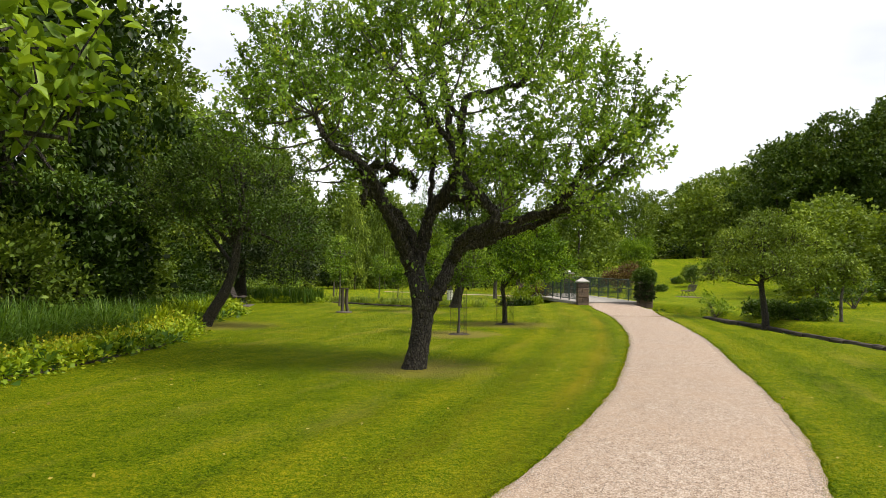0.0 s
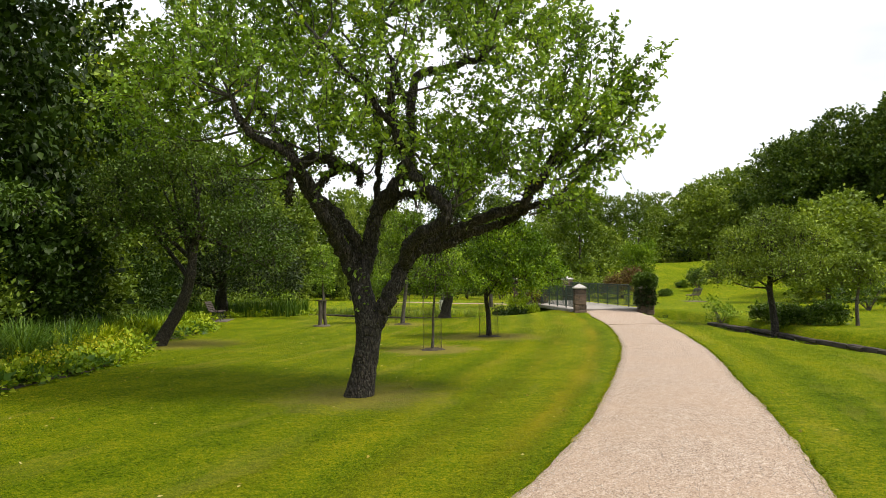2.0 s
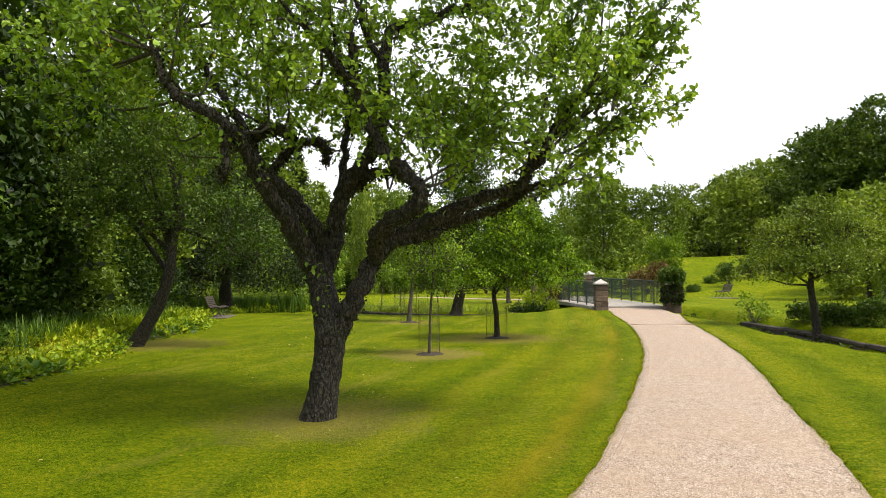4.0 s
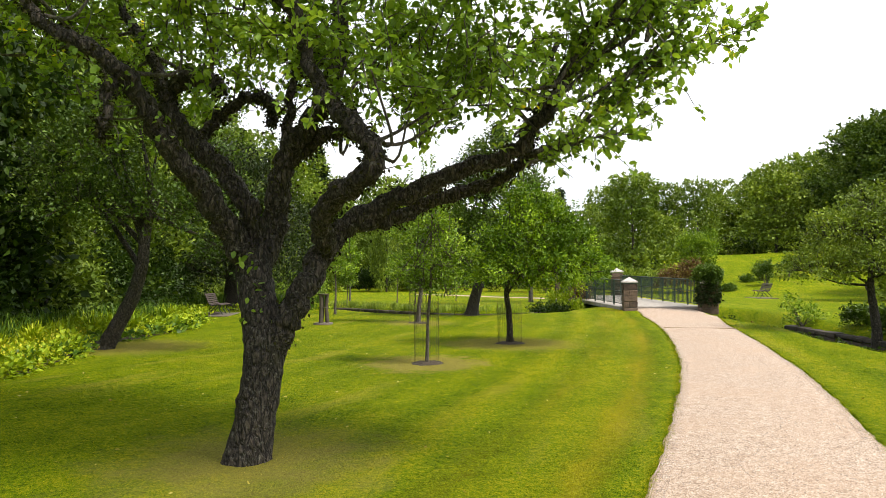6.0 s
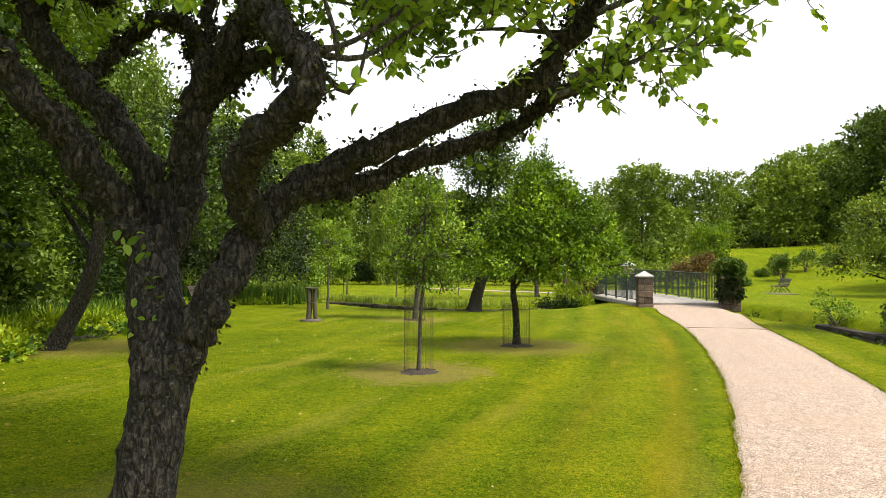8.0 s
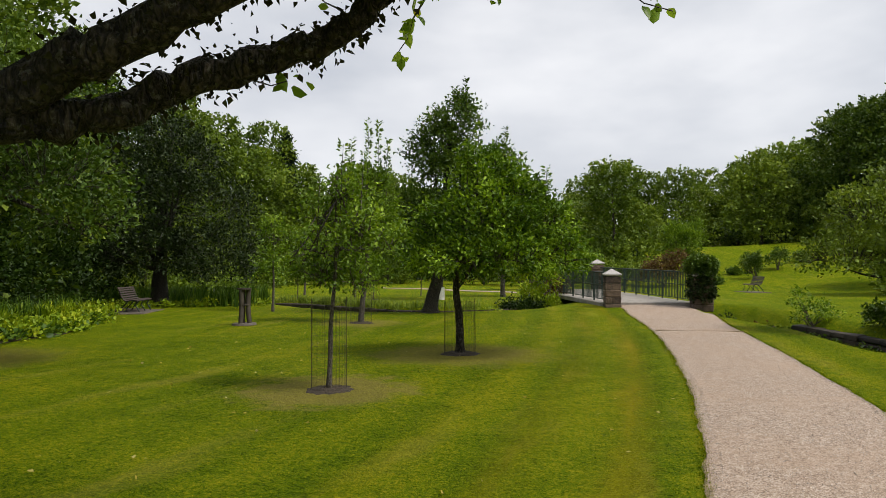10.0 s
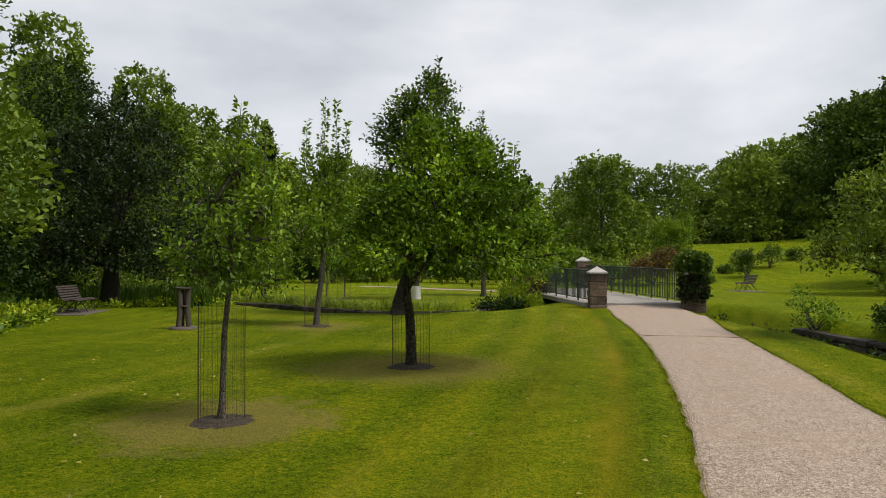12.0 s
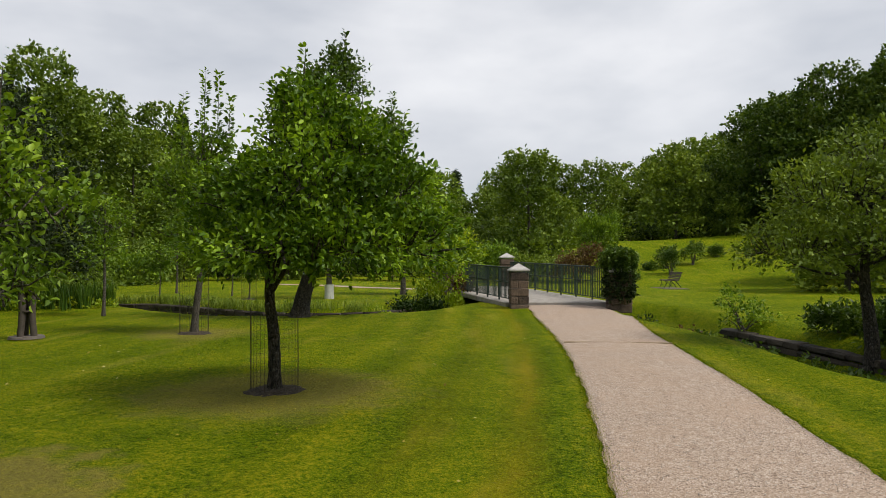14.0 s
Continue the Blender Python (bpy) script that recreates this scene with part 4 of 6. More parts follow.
# dark tree behind the bench
small_tree(-13.6, 35.6, "broad dark-leaved tree behind the bench", [(0, 0, -0.1), (0, 0, 0.5), (0, 0, 1.2), (0.1, 0, 2.4), (0, 0, 4.4)], 0.42, 0.14,
           [(-2.6, 0, 2.3, 1.9, 1.8, 1.2), (2.5, 0, 2.2, 2.0, 1.8, 1.2), (0, -1.4, 2.2, 2.1, 1.7, 1.2), (3.2, -0.5, 1.5, 1.2, 1.2, 0.7), (-1.6, 0, 4.2, 2.3, 2.0, 1.3), (1.8, 0, 4.2, 2.3, 2.0, 1.3), (0, -0.5, 4.5, 2.0, 1.9, 1.4), (-0.9, 0, 6.0, 1.9, 1.7, 1.1), (1.0, 0, 6.1, 1.7, 1.5, 1.1), (0.3, 0, 7.2, 1.0, 1.0, 0.9)],
           1900, 15, 0.17, 0.33, COPPER_LEAF, BARK, 28, [(0.5, 0, 7.7, 8.8), (1.9, 0, 6.6, 7.6), (-0.6, 0, 7.2, 8.0)], limbs=8, shell=(0.7, 1.05))
# tree beside the start of the walk whose large leaves hang in
small_tree(-3.7, 2.0, "tree with large fresh green leaves beside the path", [(0, 0, -0.1), (0, 0, 1.0), (0.1, 0, 2.0), (0.4, 0.2, 2.9), (0.8, 0.3, 4.0)], 0.14, 0.07,
           [(3.35, 0.85, 2.66, 0.5, 0.4, 0.13), (3.15, 0.8, 2.9, 0.55, 0.45, 0.2), (3.1, 0.8, 2.45, 0.5, 0.4, 0.16), (2.5, 0.7, 2.75, 0.7, 0.5, 0.35), (2.4, 0.7, 3.3, 1.0, 0.7, 0.4), (0.6, 0, 3.9, 1.6, 1.3, 0.8)],
           330, 14, 0.10, 0.15, YOUNG_LEAF, BARK, 29, limbs=10, full=True, droop=0.35)
# ash with narrow hanging leaflets over the bed
small_tree(-10.5, 13.6, "ash tree with hanging narrow leaves over the bed", [(0, 0, -0.1), (0.1, 0, 1.5), (0.4, 0, 3.0), (1.0, 0, 4.6), (1.4, 0.1, 6.0)], 0.2, 0.08,
           [(2.6, 0.2, 3.35, 1.1, 0.9, 0.35), (1.6, 0.2, 3.6, 1.1, 1.0, 0.4), (0.8, 0, 4.6, 1.5, 1.3, 0.7), (0.0, 0.2, 6.0, 1.8, 1.6, 1.0)],
           560, 15, 0.14, 0.2, MID_LEAF, BARK, 30, limbs=8, droop=0.5)
# thin trees on both sides of the stream
for k, (x, y, h, g) in enumerate(((-7.0, 32.4, 3.3, 0.05), (-5.6, 40.6, 2.0, 0.03), (-7.4, 43.4, 2.6, 0.035), (-11.3, 46.2, 3.6, 0.06), (-9.6, 41.0, 2.2, 0.03), (-4.3, 45.5, 2.4, 0.03))):
    small_tree(x, y, "thin young orchard tree on the lawn", [(0, 0, 0), (0.03, 0, h * 0.3), (0.02, 0, h * 0.6), (0.05, 0, h * 0.95)], g, 0.012,
               [(0, 0, h * 0.62, h * 0.2, h * 0.2, h * 0.15), (0.1, 0, h * 0.8, h * 0.22, h * 0.2, h * 0.16), (-0.1, 0, h * 0.95, h * 0.14, h * 0.14, h * 0.14)],
               110, 13, 0.13, 0.2, BRIGHT_LEAF if k % 2 else YOUNG_LEAF, BARK_THIN, 40 + k, limbs=4, group="young orchard trees")
for k, (x, y, h) in enumerate(((-2.4, 41.2, 5.6), (0.22, 45.2, 5.2))):
    t = small_tree(x, y, "orchard tree on the far lawn", [(0, 0, 0), (0, 0, 1.0), (0.1, 0, 2.2), (0.1, 0, h * 0.8)], 0.13, 0.04,
                   [(-0.9, 0, 2.1, 1.0, 1.0, 0.7), (0.9, 0, 2.2, 1.1, 1.0, 0.7), (0, 0, 3.2, 1.5, 1.4, 0.9), (0, 0, 4.3, 1.1, 1.0, 0.8)], 420, 14, 0.16, 0.27, OLIVE_LEAF if k else DARK_LEAF, BARK_THIN, 50 + k, limbs=6, group="far orchard trees")
    if k == 0:
        v, q = tube(np.array([(0, 0, 0.0), (0, 0, 0.3), (0, 0, 0.62)]), [0.2, 0.19, 0.19], 12)
        child("trunk_guard", mesh_of("trunk_guard", v, q, WHITE), t, "white plastic trunk guard")


def cage(x, y, radius, height, seed, disc):
    rng = np.random.default_rng(seed)
    root = tree_at(x, y, "rusty wire mesh guard round a young tree", "tree guard", "wire tree guards", name="tree_guard", sink=0.0)
    pieces = []
    n = 30
    for i in range(n):
        a = 6.283 * i / n
        c, s = math.cos(a) * radius, math.sin(a) * radius
        P = [(c, s, 0.0), (c * 1.01, s * 1.01, height * 0.5), (c * (1 + rng.normal(0, 0.02)), s * (1 + rng.normal(0, 0.02)), height * rng.uniform(0.985, 1.03))]
        pieces.append(tube(np.array(P), [0.0015] * 3, 4))
    a = np.linspace(0, 6.283, 29)
    for k in range(9):
        z = 0.03 + (height - 0.05) * k / 8
        pieces.append(tube(np.stack([np.cos(a) * radius, np.sin(a) * radius, np.full(29, z)], -1), [0.0013] * 29, 4))
    v, q = joined(pieces)
    child("wire_mesh", mesh_of("wire_mesh", v, q, WIRE), root)
    for a in (0.4, 3.4):
        P = np.array([(math.cos(a) * radius, math.sin(a) * radius, 0), (math.cos(a) * radius, math.sin(a) * radius, height + 0.05)])
        v, q = tube(P, [0.0035, 0.0035], 6)
        child("stake", mesh_of("stake", v, q, WIRE), root)
    bed = tree_at(x, y, "round bed of dark bare soil", "soil bed", "soil beds under trees", name="soil_bed", sink=0.0)
    t = np.linspace(0, 1, 7)
    a = np.linspace(0, 6.283, 30, endpoint=False)
    ring = disc * (1.08 + 0.05 * np.sin(a * 3 + seed) + 0.03 * np.sin(a * 7) + rng.normal(0, 0.03, 30))
    V = np.concatenate([np.stack([np.cos(a) * ring * k, np.sin(a) * ring * k, np.full(30, 0.034 - 0.044 * k ** 3) + rng.normal(0, 0.007, 30)], -1) for k in t[1:]])
    i, j = np.meshgrid(np.arange(5), np.arange(30), indexing="ij")
    F = np.stack([i * 30 + j, i * 30 + (j + 1) % 30, (i + 1) * 30 + (j + 1) % 30, (i + 1) * 30 + j], -1).reshape(-1, 4)[:, ::-1]
    child("soil", mesh_of("soil", V, F, SOIL, True), bed)


cage(*SAPLING, 0.225, 1.15, 1, 0.31)
cage(*LOWTREE, 0.28, 0.95, 2, 0.37)
cage(-2.25, 27.8, 0.3, 1.2, 3, 0.36)
cage(-5.6, 40.6, 0.3, 1.2, 4, 0.3)


# ---- woodland and far trees ----
def forest_tree(name, label, category, seed, height, radius, low, clumps, per, size, spread, mat, x, y, blobs_n=11, conifer=False):
    rng = np.random.default_rng(seed)
    root = tree_at(x, y, label, category, "woodland trees", name=name, sink=0.2)
    P = np.array([(0, 0, 0), (0.1, 0, height * 0.3), (0, 0.1, height * 0.8)])
    v, q = tube(P, [0.035 * height * 0.6, 0.025 * height * 0.6, 0.05], 9, 0.03, rng)
    child("trunk", mesh_of("trunk", v, q, BARK_FAR, True), root)
    if conifer:
        h = rng.random(clumps) ** 1.3
        a = rng.uniform(0, 6.283, clumps)
        r = radius * (1 - h) * rng.uniform(0.5, 1.0, clumps) * (0.8 + 0.2 * np.sin(h * 40))
        C = np.stack([np.cos(a) * r, np.sin(a) * r, low + (height - low) * h], -1)
        D = np.stack([np.cos(a), np.sin(a), np.full(clumps, -0.15)], -1)
        pos = (C[:, None] + rng.normal(0, 0.5, (clumps, per, 3)) * spread).reshape(-1, 3)
        way = (D[:, None] + rng.normal(0, 0.5, (clumps, per, 3))).reshape(-1, 3)
        v, f = leaves(pos, way, size * rng.uniform(0.7, 1.3, len(pos)), rng, 0.35)
        child("crown", mesh_of("crown", v, f, mat), root)
    else:
        blobs = random_blobs(rng, blobs_n, height, radius, low)
        child("crown", crown_mesh("crown", blobs, clumps, per, size, spread, mat, rng, 0.75, shell=(0.75, 1.0)), root)
    return root


def again(ob, x, y, turn, sc, tall=1.0, label=""):
    c = copy_thing(ob, pose(x, y, float(ground_z(x, y)) - 0.2, 0, 0, turn) @ Matrix.Diagonal((sc, sc, sc * tall, 1)))
    return tagged(c, label)


# wood_a is coloured with the wood's shade already in its leaves
wood_a = forest_tree("tree", "tall dense woodland tree, shade put into its dark leaves", "tree", 61, 14, 5.2, 0.8, 2100, 13, 0.26, 0.42, DARK_LEAF, -14.0, 17.5, 18)
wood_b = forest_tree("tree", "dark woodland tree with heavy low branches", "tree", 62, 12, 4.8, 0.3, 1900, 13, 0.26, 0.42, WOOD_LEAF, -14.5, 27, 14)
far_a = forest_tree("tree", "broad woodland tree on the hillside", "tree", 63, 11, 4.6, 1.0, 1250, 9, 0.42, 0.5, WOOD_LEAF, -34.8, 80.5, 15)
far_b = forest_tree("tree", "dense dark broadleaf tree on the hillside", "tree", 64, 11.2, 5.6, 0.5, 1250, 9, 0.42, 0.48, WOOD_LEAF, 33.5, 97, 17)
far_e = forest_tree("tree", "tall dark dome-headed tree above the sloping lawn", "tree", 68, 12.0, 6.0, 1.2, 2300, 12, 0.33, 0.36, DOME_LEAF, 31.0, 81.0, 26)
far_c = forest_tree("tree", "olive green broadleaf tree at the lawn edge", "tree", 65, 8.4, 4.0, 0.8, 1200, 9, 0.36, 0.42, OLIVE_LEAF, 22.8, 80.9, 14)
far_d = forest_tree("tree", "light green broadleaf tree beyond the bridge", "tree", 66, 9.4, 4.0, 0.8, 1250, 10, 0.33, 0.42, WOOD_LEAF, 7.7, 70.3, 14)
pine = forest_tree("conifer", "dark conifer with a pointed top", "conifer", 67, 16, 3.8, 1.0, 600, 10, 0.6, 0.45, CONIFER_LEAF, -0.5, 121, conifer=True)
rnd = np.random.default_rng(5)
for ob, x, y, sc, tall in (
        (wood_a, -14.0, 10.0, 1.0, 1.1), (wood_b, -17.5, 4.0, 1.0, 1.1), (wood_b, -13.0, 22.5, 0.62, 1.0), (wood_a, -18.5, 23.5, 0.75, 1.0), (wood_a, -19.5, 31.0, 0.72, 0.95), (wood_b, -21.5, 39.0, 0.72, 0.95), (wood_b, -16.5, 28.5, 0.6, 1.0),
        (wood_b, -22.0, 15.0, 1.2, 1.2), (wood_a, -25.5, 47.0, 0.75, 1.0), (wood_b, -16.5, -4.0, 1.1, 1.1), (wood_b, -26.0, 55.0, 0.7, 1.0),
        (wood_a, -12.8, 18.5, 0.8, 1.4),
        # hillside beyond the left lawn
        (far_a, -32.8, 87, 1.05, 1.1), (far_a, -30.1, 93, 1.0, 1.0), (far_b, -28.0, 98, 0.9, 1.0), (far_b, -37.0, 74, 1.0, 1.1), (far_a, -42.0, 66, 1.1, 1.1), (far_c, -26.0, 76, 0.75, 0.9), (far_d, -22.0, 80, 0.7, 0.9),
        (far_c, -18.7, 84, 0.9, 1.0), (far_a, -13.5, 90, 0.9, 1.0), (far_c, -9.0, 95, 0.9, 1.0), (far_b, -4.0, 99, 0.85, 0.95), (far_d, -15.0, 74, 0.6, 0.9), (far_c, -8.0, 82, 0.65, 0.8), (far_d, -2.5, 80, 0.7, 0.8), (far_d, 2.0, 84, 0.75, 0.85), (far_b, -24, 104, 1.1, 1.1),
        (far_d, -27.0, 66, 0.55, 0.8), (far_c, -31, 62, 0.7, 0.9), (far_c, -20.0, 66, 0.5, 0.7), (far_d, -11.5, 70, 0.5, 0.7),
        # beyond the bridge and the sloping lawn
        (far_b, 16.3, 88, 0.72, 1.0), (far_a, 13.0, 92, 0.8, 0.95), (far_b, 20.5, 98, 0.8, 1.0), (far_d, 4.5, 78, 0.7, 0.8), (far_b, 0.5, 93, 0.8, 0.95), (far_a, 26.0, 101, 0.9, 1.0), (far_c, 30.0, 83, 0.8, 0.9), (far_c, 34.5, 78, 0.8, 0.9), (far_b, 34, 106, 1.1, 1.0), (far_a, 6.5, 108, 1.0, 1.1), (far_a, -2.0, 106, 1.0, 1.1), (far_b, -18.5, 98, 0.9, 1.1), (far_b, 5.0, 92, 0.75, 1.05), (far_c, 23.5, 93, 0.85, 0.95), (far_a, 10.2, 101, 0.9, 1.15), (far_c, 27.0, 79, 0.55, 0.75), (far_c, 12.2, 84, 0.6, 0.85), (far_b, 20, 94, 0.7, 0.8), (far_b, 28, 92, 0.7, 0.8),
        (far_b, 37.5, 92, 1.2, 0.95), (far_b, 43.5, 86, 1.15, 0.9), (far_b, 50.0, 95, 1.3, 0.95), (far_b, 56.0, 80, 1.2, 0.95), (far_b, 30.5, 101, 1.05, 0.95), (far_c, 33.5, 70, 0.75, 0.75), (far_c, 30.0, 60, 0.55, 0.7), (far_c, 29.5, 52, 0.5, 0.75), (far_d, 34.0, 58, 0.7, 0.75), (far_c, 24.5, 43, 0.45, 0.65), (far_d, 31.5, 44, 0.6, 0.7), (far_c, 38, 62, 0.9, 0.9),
        # right-hand trees; the four with negative y are unseen, added only to shape light
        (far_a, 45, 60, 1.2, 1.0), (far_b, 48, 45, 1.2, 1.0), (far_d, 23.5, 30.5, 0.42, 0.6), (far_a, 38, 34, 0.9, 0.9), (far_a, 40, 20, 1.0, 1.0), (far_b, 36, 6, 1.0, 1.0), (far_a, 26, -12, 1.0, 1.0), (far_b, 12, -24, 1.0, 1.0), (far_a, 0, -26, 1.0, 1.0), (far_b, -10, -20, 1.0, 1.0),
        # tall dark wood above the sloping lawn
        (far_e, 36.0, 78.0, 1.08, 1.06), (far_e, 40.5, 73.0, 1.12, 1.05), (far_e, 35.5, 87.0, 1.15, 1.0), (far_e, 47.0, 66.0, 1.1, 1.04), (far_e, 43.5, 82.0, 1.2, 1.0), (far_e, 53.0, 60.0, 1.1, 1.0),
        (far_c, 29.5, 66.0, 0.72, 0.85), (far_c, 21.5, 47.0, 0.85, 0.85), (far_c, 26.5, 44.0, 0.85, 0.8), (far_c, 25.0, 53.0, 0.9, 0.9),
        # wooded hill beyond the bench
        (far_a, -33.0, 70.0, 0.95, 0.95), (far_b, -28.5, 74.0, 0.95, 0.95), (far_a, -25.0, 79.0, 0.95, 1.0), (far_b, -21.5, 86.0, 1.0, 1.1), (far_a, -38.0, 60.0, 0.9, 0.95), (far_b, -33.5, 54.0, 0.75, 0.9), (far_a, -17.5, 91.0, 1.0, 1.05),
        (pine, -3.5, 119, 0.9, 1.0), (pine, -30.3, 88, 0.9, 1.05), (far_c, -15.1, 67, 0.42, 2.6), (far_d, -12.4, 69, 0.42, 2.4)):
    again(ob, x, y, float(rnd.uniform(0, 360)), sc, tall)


def shrub(name, x, y, label, blobs, clumps, per, size, spread, mat, seed, category="shrub", hang=0.0, wide=0.55, z=None):
    rng = np.random.default_rng(seed)
    root = thing(name, x, y, float(ground_z(x, y)) - 0.03 if z is None else z, label, category)
    pieces = []
    for b in blobs:
        for _ in range(3):
            e = np.array(b[:3]) + rng.normal(0, 0.3, 3) * np.array(b[3:])
            pieces.append(tube(spline([(rng.normal(0, 0.05), rng.normal(0, 0.05), 0), e * [0.5, 0.5, 0.6], e], 4), np.linspace(0.03, 0.008, 9), 5))
    v, q = joined(pieces)
    tagged(child("stem_growth", mesh_of("stem_growth", v, q, BARK_THIN), root), kind="stuff")
    child("foliage", crown_mesh("foliage", blobs, clumps, per, size, spread, mat, rng, wide, hang=hang, shell=(0.4, 1.0)), root)
    return root


# shrubs of the stream bank and the sloping lawn
shrub("laurel_shrub", 11.75, 28.6, "glossy evergreen shrub on the stream bank", [(0.1, 0, 0.26, 0.7, 0.6, 0.32), (0.9, -0.5, 0.22, 0.7, 0.6, 0.3)], 330, 12, 0.12, 0.15, MID_LEAF, 71)
shrub("laurel_shrub", 12.5, 26.4, "glossy evergreen shrub on the stream bank", [(-0.5, 0.4, 0.24, 0.6, 0.5, 0.3), (0.4, -0.2, 0.28, 0.7, 0.5, 0.34)], 300, 12, 0.12, 0.15, MID_LEAF, 72)
shrub("bank_shrub", 10.8, 31.4, "loose twiggy green shrub on the bank", [(0, 0, 0.45, 0.55, 0.5, 0.4), (0.35, -0.3, 0.4, 0.4, 0.4, 0.3), (-0.3, 0.2, 0.85, 0.3, 0.3, 0.3)], 95, 10, 0.10, 0.16, YOUNG_LEAF, 73)
for k, (x, y, s, mt) in enumerate(((8.85, 34.0, 0.42, DARK_LEAF), (8.95, 32.4, 0.3, OLIVE_LEAF), (9.2, 31.0, 0.4, RUST_LEAF), (9.5, 29.8, 0.38, OLIVE_LEAF), (9.0, 33.2, 0.3, YOUNG_LEAF))):
    shrub("bank_shrub", x, y, "small bushy plant beside the stream wall", [(0, 0, s * 0.6, s * 0.8, s * 0.8, s * 0.7)], 60, 10, 0.1, 0.12, mt, 80 + k)
for k, (x, y, r, h) in enumerate(((16.6, 59.7, 0.62, 1.9), (19.1, 63.2, 0.95, 1.6), (17.0, 62.6, 0.75, 1.5), (21.5, 65.5, 0.5, 0.75), (15.7, 62.0, 0.5, 0.35), (13.6, 58.0, 0.5, 0.3), (18.9, 36.2, 1.5, 1.7), (16.0, 33.5, 0.5, 0.4), (24.5, 36.0, 1.2, 1.5))):
    shrub("lawn_shrub", x, y, "clipped round dark green shrub on the slope", [(0, 0, h * 0.45, r * 0.8, r * 0.8, h * 0.45), (0.25 * r, 0, h * 0.62, r * 0.65, r * 0.65, h * 0.38), (-0.3 * r, 0.2 * r, h * 0.4, r * 0.6, r * 0.6, h * 0.4)], 170, 12, 0.15, 0.2, MID_LEAF, 90 + k)
shrub("rusty_shrub", 10.2, 58.0, "reddish brown shrub behind the bridge railing", [(0, 0, 1.0, 1.3, 1.1, 0.8), (0.9, 0, 1.7, 0.9, 0.8, 0.7), (-0.8, 0, 0.9, 0.9, 0.8, 0.7)], 260, 12, 0.2, 0.3, RUST_LEAF, 101)
shrub("willow_bush", 12.5, 64.0, "upright light green willow bush", [(0, 0, 1.2, 1.3, 1.1, 1.0), (0.2, 0, 2.6, 1.4, 1.1, 1.2), (-0.6, 0, 3.0, 0.8, 0.8, 1.0), (0.9, 0, 3.2, 0.6, 0.6, 0.9)], 420, 12, 0.28, 0.3, YOUNG_LEAF, 102, hang=-0.6, wide=0.3)
shrub("stream_bush", 2.6, 38.6, "loose yellow-green bush beside the bridge", [(0, 0, 0.5, 0.8, 0.7, 0.6), (-0.5, 0, 0.9, 0.6, 0.6, 0.7), (0.1, 0.3, 1.7, 0.6, 0.6, 0.8), (-0.6, -0.2, 0.2, 0.8, 0.7, 0.4)], 320, 12, 0.14, 0.22, LIME_LEAF, 103, hang=-0.4)
shrub("stream_bush", 3.1, 40.5, "reddish low bush at the bridge abutment", [(0, 0, 0.5, 0.6, 0.6, 0.5)], 110, 12, 0.13, 0.2, RUST_LEAF, 104)
shrub("stream_bush", 1.3, 37.2, "dark low bush over the stream", [(0, 0, 0.35, 0.8, 0.6, 0.5), (0.8, 0.5, 0.4, 0.6, 0.5, 0.4)], 200, 12, 0.14, 0.2, DARK_LEAF, 105)
for k, (x, y, r, h, mt) in enumerate(((1.8, 55, 1.8, 3.4, LIME_LEAF), (4.0, 62, 2.0, 3.0, YOUNG_LEAF), (0, 64, 2.0, 3.0, OLIVE_LEAF), (7.5, 60, 1.4, 1.8, OLIVE_LEAF), (-3.5, 68, 2.2, 2.4, DARK_LEAF), (-8, 70, 2.4, 2.2, DARK_LEAF), (-13, 72, 2.4, 2.2, WOOD_LEAF), (-18, 70, 2.4, 2.4, DARK_LEAF), (-24, 64, 2.6, 2.6, WOOD_LEAF), (-20, 58, 2.0, 2.2, YOUNG_LEAF), (8.5, 76, 2.2, 2.2, DARK_LEAF), (14, 86, 3, 2.5, DARK_LEAF), (20, 89, 3, 2.5, DARK_LEAF), (26, 88, 3, 2.5, DARK_LEAF), (32, 86, 3, 2.5, DARK_LEAF), (2.5, 70, 2.2, 2.6, DARK_LEAF))):
    shrub("border_bush", x, y, "dense bush along the far lawn border", [(0, 0, h * 0.4, r, r * 0.8, h * 0.42), (r * 0.5, 0, h * 0.55, r * 0.7, r * 0.6, h * 0.4), (-r * 0.5, 0.2, h * 0.5, r * 0.7, r * 0.6, h * 0.42)], 300, 12, 0.26, 0.35, mt, 110 + k)
